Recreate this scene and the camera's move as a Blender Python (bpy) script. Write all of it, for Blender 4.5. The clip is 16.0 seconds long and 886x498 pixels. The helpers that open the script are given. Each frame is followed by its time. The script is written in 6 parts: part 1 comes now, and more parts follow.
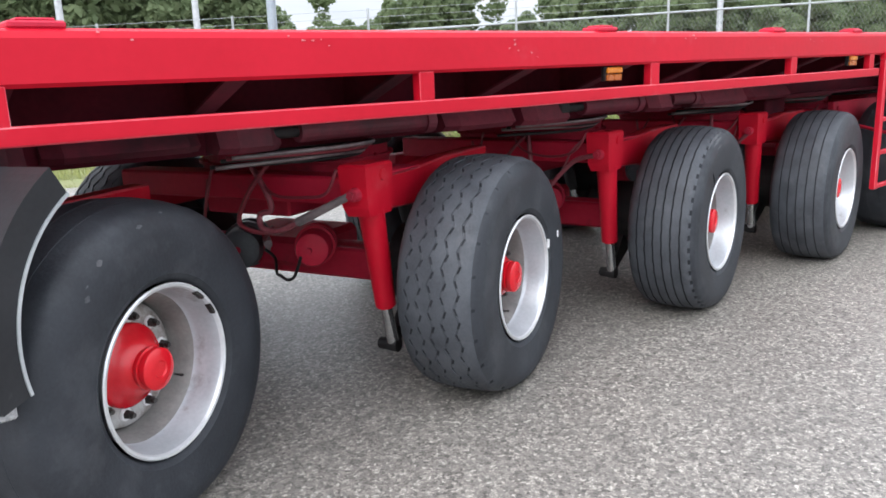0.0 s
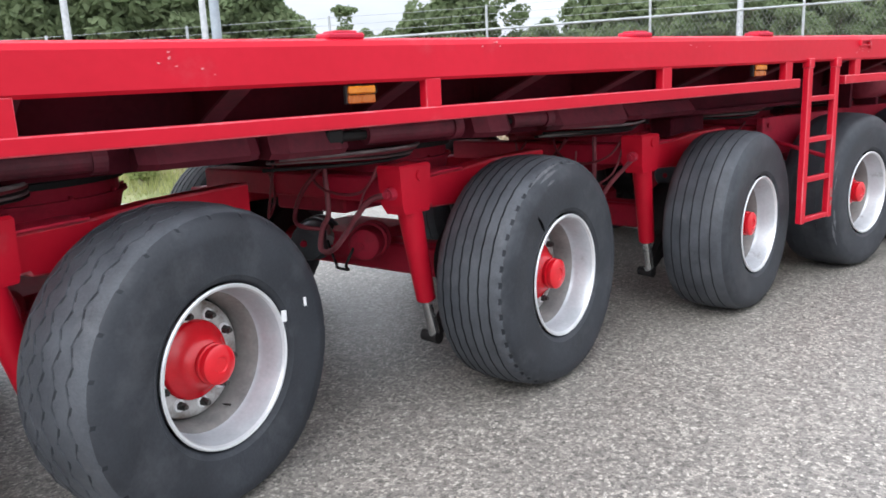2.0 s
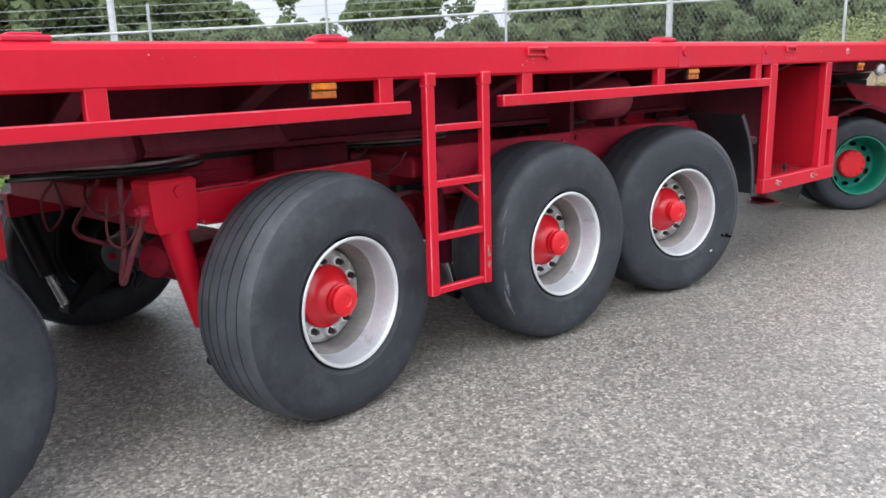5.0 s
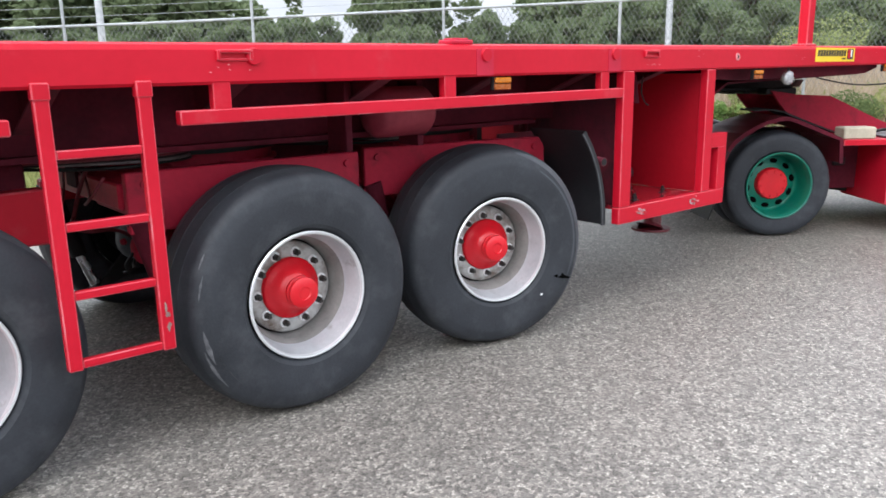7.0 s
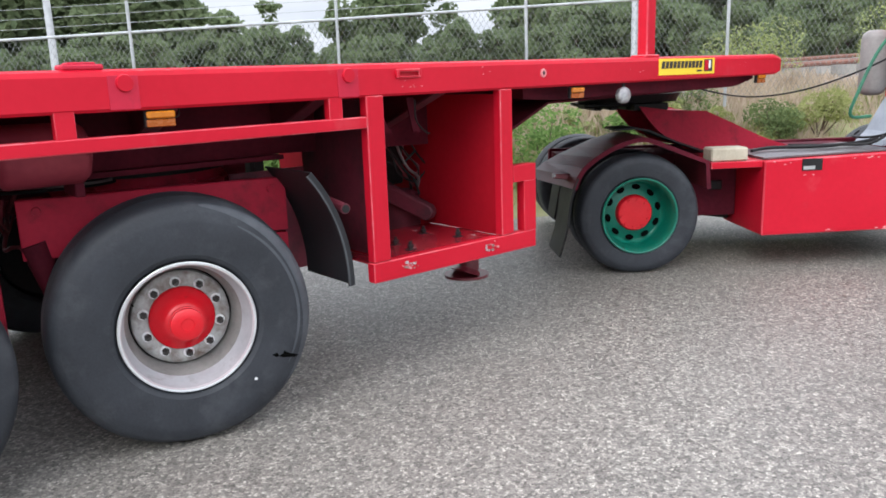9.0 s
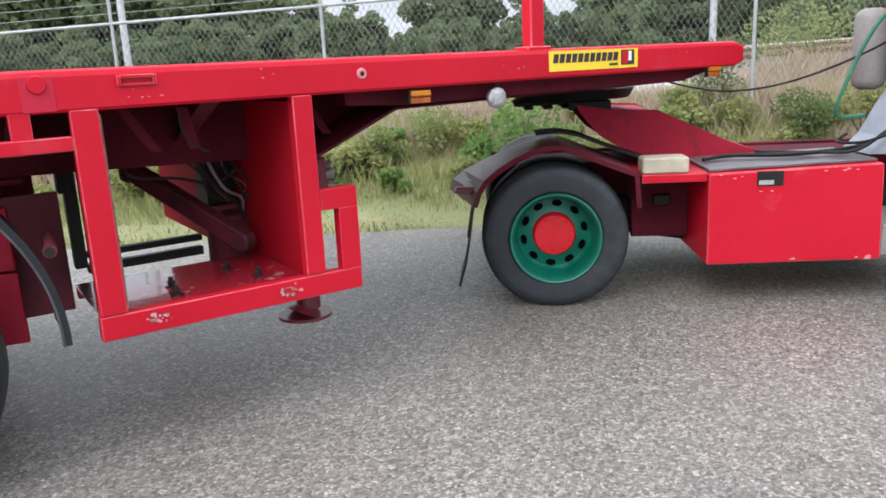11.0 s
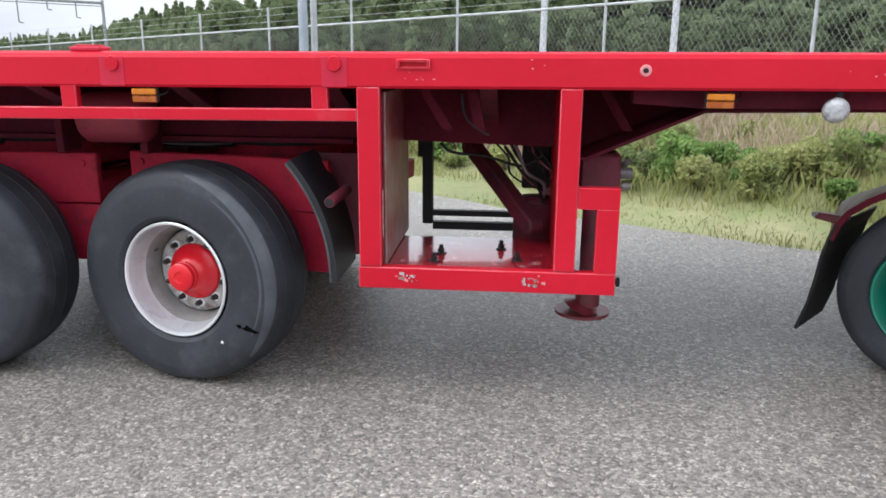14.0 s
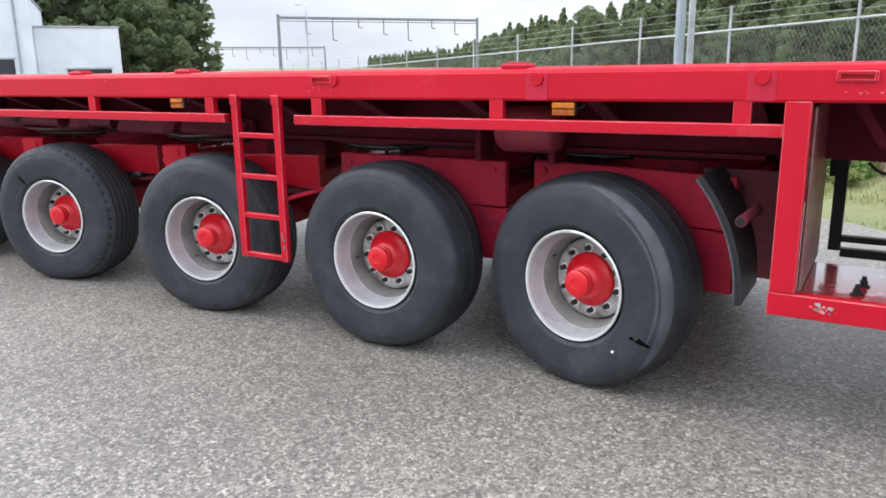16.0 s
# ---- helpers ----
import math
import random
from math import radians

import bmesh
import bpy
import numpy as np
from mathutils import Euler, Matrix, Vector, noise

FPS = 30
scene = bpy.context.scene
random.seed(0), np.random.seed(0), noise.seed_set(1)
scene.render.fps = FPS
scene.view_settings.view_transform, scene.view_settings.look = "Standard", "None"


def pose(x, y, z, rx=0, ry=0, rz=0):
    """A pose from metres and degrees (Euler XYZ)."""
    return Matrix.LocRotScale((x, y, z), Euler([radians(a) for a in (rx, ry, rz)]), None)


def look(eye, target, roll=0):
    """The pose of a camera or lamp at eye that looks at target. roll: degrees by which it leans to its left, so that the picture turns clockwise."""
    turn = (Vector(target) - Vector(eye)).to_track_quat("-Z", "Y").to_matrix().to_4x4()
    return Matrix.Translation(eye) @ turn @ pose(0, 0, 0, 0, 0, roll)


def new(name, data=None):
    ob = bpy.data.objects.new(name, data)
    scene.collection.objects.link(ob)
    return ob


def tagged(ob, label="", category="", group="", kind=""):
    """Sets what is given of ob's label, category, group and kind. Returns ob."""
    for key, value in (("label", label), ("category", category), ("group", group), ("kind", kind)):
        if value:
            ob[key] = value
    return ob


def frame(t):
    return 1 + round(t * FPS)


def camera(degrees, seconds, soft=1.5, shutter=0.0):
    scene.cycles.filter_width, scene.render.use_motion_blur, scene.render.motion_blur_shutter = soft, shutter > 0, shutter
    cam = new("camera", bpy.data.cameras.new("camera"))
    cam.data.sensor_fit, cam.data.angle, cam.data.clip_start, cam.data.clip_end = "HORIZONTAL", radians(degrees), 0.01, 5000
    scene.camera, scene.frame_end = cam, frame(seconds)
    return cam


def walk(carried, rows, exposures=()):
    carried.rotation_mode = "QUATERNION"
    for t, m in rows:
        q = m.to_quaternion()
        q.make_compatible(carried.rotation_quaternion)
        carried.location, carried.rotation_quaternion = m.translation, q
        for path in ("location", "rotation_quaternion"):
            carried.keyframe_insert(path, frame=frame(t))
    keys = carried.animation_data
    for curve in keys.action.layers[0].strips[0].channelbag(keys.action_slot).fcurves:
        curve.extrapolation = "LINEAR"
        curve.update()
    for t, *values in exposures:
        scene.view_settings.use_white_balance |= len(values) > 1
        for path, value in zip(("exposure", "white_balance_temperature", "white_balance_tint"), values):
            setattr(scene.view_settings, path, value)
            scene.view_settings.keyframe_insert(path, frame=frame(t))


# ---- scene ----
cam = camera(60.1, 16.0, soft=1.7)
PATH = [
    (0, (-0.778, -2.34, 1.461), (0.473, -0.846, 1.013), -2.1),
    (0.5, (-0.395, -2.329, 1.451), (0.842, -0.816, 1.025), -2.3),
    (1, (-0.02, -2.363, 1.45), (1.198, -0.832, 1.033), -2.4),
    (1.5, (0.393, -2.429, 1.469), (1.594, -0.886, 1.049), -2.4),
    (2, (0.781, -2.421, 1.458), (1.972, -0.872, 1.032), -2.6),
    (2.5, (1.156, -2.458, 1.46), (2.348, -0.912, 1.025), -2.7),
    (3, (1.584, -2.526, 1.481), (2.793, -0.997, 1.037), -2.5),
    (3.5, (1.999, -2.567, 1.481), (3.233, -1.056, 1.04), -2.3),
    (4, (2.439, -2.591, 1.495), (3.702, -1.104, 1.055), -2.0),
    (6.5, (4.523, -2.86, 1.503), (5.78, -1.372, 1.047), -1.0),
    (7, (4.918, -2.906, 1.516), (6.158, -1.404, 1.063), -1.0),
    (7.5, (5.345, -2.994, 1.549), (6.575, -1.482, 1.1), -1.1),
    (8, (5.764, -2.996, 1.544), (7.0, -1.486, 1.106), -1.4),
    (8.5, (6.167, -3.023, 1.557), (7.415, -1.523, 1.121), -1.7),
    (9, (6.583, -3.084, 1.567), (7.844, -1.594, 1.132), -2.0),
    (9.5, (7.003, -3.102, 1.549), (8.267, -1.613, 1.114), -2.1),
    (10, (7.418, -3.178, 1.579), (8.657, -1.673, 1.132), -2.4),
    (12.5, (9.377, -3.292, 1.61), (9.916, -1.424, 1.137), -1.4),
    (13, (9.559, -3.369, 1.624), (9.852, -1.45, 1.143), -0.6),
    (13.5, (9.536, -3.415, 1.637), (9.586, -1.476, 1.15), 0.0),
    (14, (9.451, -3.434, 1.638), (9.274, -1.504, 1.146), 0.4),
    (14.5, (9.375, -3.449, 1.644), (8.98, -1.552, 1.149), 0.2),
    (15, (9.303, -3.467, 1.647), (8.699, -1.624, 1.157), -0.1),
    (15.5, (9.237, -3.487, 1.653), (8.429, -1.722, 1.173), -0.4),
    (16, (9.176, -3.524, 1.66), (8.177, -1.855, 1.194), -0.8),
]
# the film camera opens up a little at the darker rear of the trailer
EXPOSURES = [(t, stops, 6280, 10) for t, stops in ((0, 0.95), (4, 0.90), (6.5, 0.86), (9, 0.80), (10, 0.73), (12.5, 0.75), (16, 0.77))]
walk(cam, [(t, look(e, g, r)) for t, e, g, r in PATH], EXPOSURES)

# ---- world, sun, exposure ----
world = bpy.data.worlds.new("overcast_sky")
scene.world = world
world.use_nodes = True
wn, wl = world.node_tree.nodes, world.node_tree.links
wn.clear()
w_out = wn.new("ShaderNodeOutputWorld")
w_bg = wn.new("ShaderNodeBackground")
sky = wn.new("ShaderNodeTexSky")
sky.sky_type = "NISHITA"
sky.sun_disc = False
sky.sun_elevation, sky.sun_rotation = radians(46.5), radians(251.6)
sky.air_density, sky.dust_density, sky.ozone_density = 1.0, 4.0, 1.0
w_hsv = wn.new("ShaderNodeHueSaturation")
w_hsv.inputs["Saturation"].default_value = 0.18
w_geo = wn.new("ShaderNodeTexCoord")
w_map = wn.new("ShaderNodeMapping")
w_map.inputs["Scale"].default_value = (1.0, 1.0, 3.5)
w_noise = wn.new("ShaderNodeTexNoise")
w_noise.inputs["Scale"].default_value, w_noise.inputs["Detail"].default_value = 3.0, 6.0
w_ramp = wn.new("ShaderNodeValToRGB")
w_ramp.color_ramp.elements[0].position, w_ramp.color_ramp.elements[1].position = 0.32, 0.68
w_ramp.color_ramp.elements[0].color = (6.6, 7.1, 8.0, 1)
w_ramp.color_ramp.elements[1].color = (10.3, 10.6, 11.2, 1)
w_mix = wn.new("ShaderNodeMix")
w_mix.data_type = "RGBA"
w_mix.inputs[0].default_value = 0.8
wl.new(w_geo.outputs["Generated"], w_map.inputs["Vector"])
wl.new(w_map.outputs["Vector"], w_noise.inputs["Vector"])
wl.new(w_noise.outputs["Fac"], w_ramp.inputs["Fac"])
wl.new(sky.outputs["Color"], w_hsv.inputs["Color"])
wl.new(w_hsv.outputs["Color"], w_mix.inputs[6])
wl.new(w_ramp.outputs["Color"], w_mix.inputs[7])
# an overcast sky is more than twice as bright overhead as at the horizon
w_sep = wn.new("ShaderNodeSeparateXYZ")
w_grad = wn.new("ShaderNodeMapRange")
w_grad.inputs[1].default_value, w_grad.inputs[2].default_value = 0.10, 0.40
w_grad.inputs[3].default_value, w_grad.inputs[4].default_value = 0.76, 1.76
w_mul = wn.new("ShaderNodeMix")
w_mul.data_type, w_mul.blend_type = "RGBA", "MULTIPLY"
w_mul.inputs[0].default_value = 1.0
wl.new(w_geo.outputs["Generated"], w_sep.inputs[0])
wl.new(w_sep.outputs[2], w_grad.inputs[0])
wl.new(w_mix.outputs[2], w_mul.inputs[6])
wl.new(w_grad.outputs[0], w_mul.inputs[7])
wl.new(w_mul.outputs[2], w_bg.inputs["Color"])
w_bg.inputs["Strength"].default_value = 0.095
wl.new(w_bg.outputs["Background"], w_out.inputs["Surface"])

sun_data = bpy.data.lights.new("sun", "SUN")
sun_data.energy, sun_data.angle, sun_data.color = 0.95, radians(50), (1.0, 0.98, 0.96)
sun = new("sun", sun_data)
sun.matrix_world = look((-14, -6, 20), (4, 0, 0))


# ---- materials ----
def surface(name, dark, light, big=1.5, fine=40.0, rough=(0.4, 0.6), metal=0.0, bump=0.1, spec=0.5, dirt=None, dirt_at=(0.62, 0.75), dirt_scale=3.0, coat=0.0):
    """Two scales of colour variation, a patchy dirt layer, uneven gloss and fine relief."""
    m = bpy.data.materials.new(name)
    m.use_nodes = True
    n, l = m.node_tree.nodes, m.node_tree.links
    b = n["Principled BSDF"]
    g = n.new("ShaderNodeNewGeometry")
    n1, n2 = n.new("ShaderNodeTexNoise"), n.new("ShaderNodeTexNoise")
    n1.inputs["Scale"].default_value, n1.inputs["Detail"].default_value = big, 5.0
    n2.inputs["Scale"].default_value, n2.inputs["Detail"].default_value = fine, 4.0
    l.new(g.outputs["Position"], n1.inputs["Vector"])
    l.new(g.outputs["Position"], n2.inputs["Vector"])
    add = n.new("ShaderNodeMath")
    add.operation = "MULTIPLY_ADD"
    l.new(n2.outputs["Fac"], add.inputs[0])
    add.inputs[1].default_value = 0.35
    l.new(n1.outputs["Fac"], add.inputs[2])
    r = n.new("ShaderNodeValToRGB")
    r.color_ramp.elements[0].position, r.color_ramp.elements[1].position = 0.45, 0.9
    r.color_ramp.elements[0].color, r.color_ramp.elements[1].color = (*dark, 1), (*light, 1)
    l.new(add.outputs[0], r.inputs["Fac"])
    colour = r.outputs["Color"]
    if dirt:
        n3 = n.new("ShaderNodeTexNoise")
        n3.inputs["Scale"].default_value, n3.inputs["Detail"].default_value, n3.inputs["Roughness"].default_value = dirt_scale, 8.0, 0.65
        l.new(g.outputs["Position"], n3.inputs["Vector"])
        mr = n.new("ShaderNodeMapRange")
        mr.inputs[1].default_value, mr.inputs[2].default_value = dirt_at
        l.new(n3.outputs["Fac"], mr.inputs[0])
        mx = n.new("ShaderNodeMix")
        mx.data_type = "RGBA"
        l.new(mr.outputs[0], mx.inputs[0])
        l.new(colour, mx.inputs[6])
        mx.inputs[7].default_value = (*dirt, 1)
        colour = mx.outputs[2]
    l.new(colour, b.inputs["Base Color"])
    rr = n.new("ShaderNodeMapRange")
    rr.inputs[3].default_value, rr.inputs[4].default_value = rough
    l.new(n1.outputs["Fac"], rr.inputs[0])
    l.new(rr.outputs[0], b.inputs["Roughness"])
    b.inputs["Metallic"].default_value = metal
    b.inputs["Specular IOR Level"].default_value = spec
    b.inputs["Coat Weight"].default_value = coat
    if bump:
        bp = n.new("ShaderNodeBump")
        bp.inputs["Strength"].default_value, bp.inputs["Distance"].default_value = bump, 0.01
        l.new(n2.outputs["Fac"], bp.inputs["Height"])
        l.new(bp.outputs["Normal"], b.inputs["Normal"])
    return m


RED = surface("red_paint", (0.44, 0.004, 0.017), (0.54, 0.008, 0.026), 1.2, 25, (0.36, 0.58), bump=0.03, spec=0.22, dirt=(0.54, 0.085, 0.10), dirt_at=(0.58, 0.98), dirt_scale=3.2)
RED_EDGE = surface("worn_red_edge", (0.50, 0.03, 0.05), (0.58, 0.07, 0.09), 3, 40, (0.4, 0.6), bump=0.05, spec=0.3, dirt=(0.60, 0.24, 0.26), dirt_at=(0.5, 0.8), dirt_scale=7)
RED_DULL = surface("red_dusty_paint", (0.38, 0.008, 0.030), (0.52, 0.016, 0.045), 2.0, 30, (0.45, 0.7), bump=0.08, spec=0.3, dirt=(0.15, 0.02, 0.028), dirt_at=(0.55, 0.8), dirt_scale=4)
RED_UNDER = surface("red_grimy_underside", (0.30, 0.010, 0.030), (0.46, 0.018, 0.045), 2.5, 35, (0.55, 0.8), bump=0.12, spec=0.25, dirt=(0.08, 0.014, 0.020), dirt_at=(0.52, 0.78), dirt_scale=5)
RED_HUB = surface("red_hub_enamel", (0.55, 0.004, 0.012), (0.65, 0.008, 0.018), 6, 60, (0.12, 0.28), bump=0.03, spec=0.5, dirt=(0.2, 0.02, 0.02), dirt_at=(0.66, 0.85), dirt_scale=14)
RED_FLOOR = surface("scratched_glossy_red_floor", (0.26, 0.008, 0.02), (0.4, 0.02, 0.03), 2.0, 30, (0.08, 0.25), bump=0.05, dirt=(0.5, 0.42, 0.42), dirt_at=(0.6, 0.68), dirt_scale=7, coat=0.6)
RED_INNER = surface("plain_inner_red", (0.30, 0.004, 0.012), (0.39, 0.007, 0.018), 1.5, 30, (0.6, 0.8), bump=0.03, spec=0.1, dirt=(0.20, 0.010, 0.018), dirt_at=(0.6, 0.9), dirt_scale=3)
# pale patches are scrapes plus the ground's reflection put into colour
RED_PANEL = surface("scraped_reflecting_red_panel", (0.17, 0.025, 0.028), (0.27, 0.055, 0.055), 2.0, 30, (0.3, 0.5), bump=0.06, spec=0.3, dirt=(0.27, 0.20, 0.18), dirt_at=(0.42, 0.62), dirt_scale=3.5)
# darker copy of the red: shade under deck, recesses and edges put into colour
RED_SHADED = surface("shaded_dark_red_frame", (0.055, 0.006, 0.013), (0.125, 0.012, 0.024), 2.5, 35, (0.7, 0.9), bump=0.12, spec=0.15)
# dusty maroon, with the half-light under the deck put into its tone
RED_DUST_HALFLIT = surface("dusty_half_lit_maroon_frame", (0.095, 0.009, 0.021), (0.18, 0.019, 0.036), 2.0, 35, (0.55, 0.8), bump=0.12, dirt=(0.04, 0.010, 0.015), dirt_at=(0.45, 0.65), dirt_scale=3)
TANK_RED = surface("dusty_rose_tank", (0.20, 0.022, 0.038), (0.30, 0.045, 0.062), 3, 30, (0.5, 0.7), bump=0.06, spec=0.25)
MAROON = surface("maroon_fender_paint", (0.085, 0.008, 0.014), (0.155, 0.016, 0.025), 3, 40, (0.28, 0.45), bump=0.05, spec=0.55, dirt=(0.24, 0.10, 0.10), dirt_at=(0.66, 0.9), dirt_scale=5)
RUBBER = surface("worn_tyre_rubber", (0.0150, 0.0172, 0.0215), (0.0300, 0.0337, 0.0405), 5, 90, (0.45, 0.68), bump=0.12, spec=0.38, dirt=(0.066, 0.070, 0.077), dirt_at=(0.5, 0.92), dirt_scale=6)
RUBBER_TREAD = surface("dusty_tread_rubber", (0.031, 0.034, 0.041), (0.070, 0.076, 0.086), 7, 120, (0.5, 0.72), bump=0.2, spec=0.42, dirt=(0.10, 0.103, 0.11), dirt_at=(0.55, 0.9), dirt_scale=9)
SCRAPE = surface("scraped_pale_rubber", (0.05, 0.052, 0.057), (0.13, 0.132, 0.14), 30, 160, (0.6, 0.8), bump=0.2, spec=0.3)
SCRAPE_FAINT = surface("polished_grey_rubber", (0.042, 0.047, 0.055), (0.072, 0.078, 0.088), 10, 120, (0.4, 0.55), bump=0.1, spec=0.4)
PLASTIC = surface("black_mudguard_plastic", (0.010, 0.011, 0.013), (0.022, 0.023, 0.026), 4, 60, (0.4, 0.6), bump=0.05, spec=0.35, dirt=(0.09, 0.09, 0.09), dirt_at=(0.66, 0.9), dirt_scale=6)
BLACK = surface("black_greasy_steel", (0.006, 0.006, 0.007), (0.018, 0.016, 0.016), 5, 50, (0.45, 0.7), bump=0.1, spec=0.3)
SILVER = surface("silver_rim_paint", (0.39, 0.41, 0.43), (0.54, 0.56, 0.58), 6, 70, (0.26, 0.40), metal=0.3, bump=0.04, dirt=(0.16, 0.14, 0.13), dirt_at=(0.6, 0.82), dirt_scale=9)
SILVER_LIP = surface("bare_rim_lip", (0.60, 0.61, 0.62), (0.74, 0.75, 0.76), 6, 70, (0.25, 0.35), metal=0.5, bump=0.04, dirt=(0.2, 0.18, 0.17), dirt_at=(0.68, 0.82), dirt_scale=12)
# brake dust and the shade deep in the rim share this colour
BARREL = surface("dusty_shaded_rim_barrel", (0.13, 0.125, 0.12), (0.25, 0.24, 0.225), 8, 70, (0.5, 0.7), bump=0.08)
SILVER_DISC = surface("grimy_rim_disc", (0.36, 0.355, 0.34), (0.54, 0.535, 0.52), 9, 70, (0.4, 0.6), metal=0.2, bump=0.08, dirt=(0.14, 0.10, 0.078), dirt_at=(0.44, 0.68), dirt_scale=12)
NUT = surface("dark_oily_nut_steel", (0.03, 0.026, 0.025), (0.09, 0.085, 0.08), 12, 90, (0.35, 0.55), metal=0.7, bump=0.1)
CHROME = surface("polished_piston_rod", (0.5, 0.5, 0.5), (0.68, 0.68, 0.68), 8, 60, (0.18, 0.35), metal=0.9, bump=0.02)
GALV = surface("galvanised_steel", (0.34, 0.36, 0.37), (0.5, 0.52, 0.53), 4, 60, (0.45, 0.65), metal=0.4, bump=0.05)
MAST = surface("blue_grey_mast_steel", (0.26, 0.3, 0.34), (0.38, 0.42, 0.46), 2, 30, (0.5, 0.7), metal=0.2, bump=0.04)
GREEN = surface("green_rim_paint", (0.0, 0.12, 0.08), (0.006, 0.19, 0.123), 5, 50, (0.3, 0.5), bump=0.04, dirt=(0.03, 0.05, 0.04), dirt_at=(0.6, 0.85), dirt_scale=10)
AMBER = surface("amber_lens", (0.42, 0.115, 0.006), (0.56, 0.19, 0.012), 20, 90, (0.15, 0.3), bump=0.05)
AMBER_DARK = surface("amber_reflector", (0.28, 0.06, 0.005), (0.38, 0.10, 0.008), 20, 90, (0.2, 0.35), bump=0.08)
YELLOW = surface("yellow_sticker", (0.78, 0.55, 0.02), (0.86, 0.62, 0.04), 4, 60, (0.35, 0.5), bump=0.0)
LETTER = surface("black_letter_film", (0.012, 0.012, 0.012), (0.025, 0.025, 0.025), 8, 60, (0.4, 0.5), bump=0.0)
WHITE_FILM = surface("white_film", (0.7, 0.7, 0.7), (0.8, 0.8, 0.8), 8, 60, (0.4, 0.6), bump=0.0)
CLEAR = surface("clear_lamp_lens", (0.28, 0.29, 0.3), (0.5, 0.5, 0.5), 40, 160, (0.06, 0.2), metal=0.5, bump=0.5)
PALE_CHIP = surface("pale_paint_scuff", (0.56, 0.16, 0.17), (0.62, 0.28, 0.28), 20, 90, (0.5, 0.7), bump=0.0)
WORN = surface("worn_bare_steel", (0.2, 0.1, 0.09), (0.3, 0.2, 0.18), 20, 90, (0.5, 0.7), bump=0.05)
WOOD = surface("weathered_wood_block", (0.34, 0.3, 0.22), (0.5, 0.45, 0.35), 6, 60, (0.7, 0.85), bump=0.2)
ALU = surface("scuffed_aluminium_plate", (0.42, 0.42, 0.42), (0.6, 0.6, 0.6), 6, 80, (0.35, 0.55), metal=0.7, bump=0.1)
LID = surface("dark_worn_tread_plate", (0.085, 0.075, 0.08), (0.19, 0.165, 0.17), 5, 60, (0.3, 0.5), metal=0.5, bump=0.15)
GREY = surface("grey_engine_cover", (0.21, 0.235, 0.27), (0.31, 0.335, 0.38), 4, 40, (0.45, 0.6), bump=0.05)
BEIGE = surface("beige_tank_paint", (0.19, 0.175, 0.165), (0.28, 0.255, 0.24), 5, 40, (0.45, 0.65), bump=0.05)
BRICK_RUST = surface("rusty_rail_steel", (0.12, 0.05, 0.035), (0.22, 0.1, 0.07), 5, 50, (0.6, 0.85), bump=0.15)
SLEEPER = surface("concrete_sleeper", (0.25, 0.24, 0.22), (0.36, 0.34, 0.31), 3, 40, (0.8, 0.9), bump=0.15)
WALL_WHITE = surface("white_cladding", (0.62, 0.66, 0.7), (0.76, 0.79, 0.82), 0.5, 8, (0.5, 0.65), bump=0.02)
GLASS_DARK = surface("dark_window_glass", (0.02, 0.024, 0.028), (0.04, 0.046, 0.05), 1, 5, (0.06, 0.12), bump=0.0)
BARK = surface("tree_bark", (0.07, 0.05, 0.038), (0.16, 0.11, 0.08), 3, 14, (0.85, 0.95), bump=0.4)
HOSE_DUSTY = surface("dusty_oversprayed_hose", (0.17, 0.03, 0.045), (0.30, 0.08, 0.095), 10, 60, (0.5, 0.65), bump=0.08)
HOSE_RED = surface("painted_hose", (0.12, 0.01, 0.02), (0.22, 0.028, 0.038), 10, 60, (0.5, 0.65), bump=0.05)
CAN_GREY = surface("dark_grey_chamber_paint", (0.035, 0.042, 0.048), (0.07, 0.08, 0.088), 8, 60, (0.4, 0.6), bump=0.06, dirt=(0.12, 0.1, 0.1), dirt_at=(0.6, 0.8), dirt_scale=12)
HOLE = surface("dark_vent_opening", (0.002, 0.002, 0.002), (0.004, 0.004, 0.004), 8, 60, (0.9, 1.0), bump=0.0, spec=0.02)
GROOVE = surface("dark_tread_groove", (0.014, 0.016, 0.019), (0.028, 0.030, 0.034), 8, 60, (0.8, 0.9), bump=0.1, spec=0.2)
TRIM = surface("scuffed_grey_trim", (0.035, 0.038, 0.042), (0.075, 0.079, 0.085), 8, 60, (0.4, 0.6), bump=0.05)
CONDUIT = surface("dusty_grey_conduit", (0.1, 0.08, 0.085), (0.24, 0.2, 0.2), 8, 60, (0.35, 0.55), bump=0.05)
HOSE_GREEN = surface("green_air_hose", (0.02, 0.12, 0.07), (0.04, 0.18, 0.1), 10, 60, (0.4, 0.5), bump=0.03)


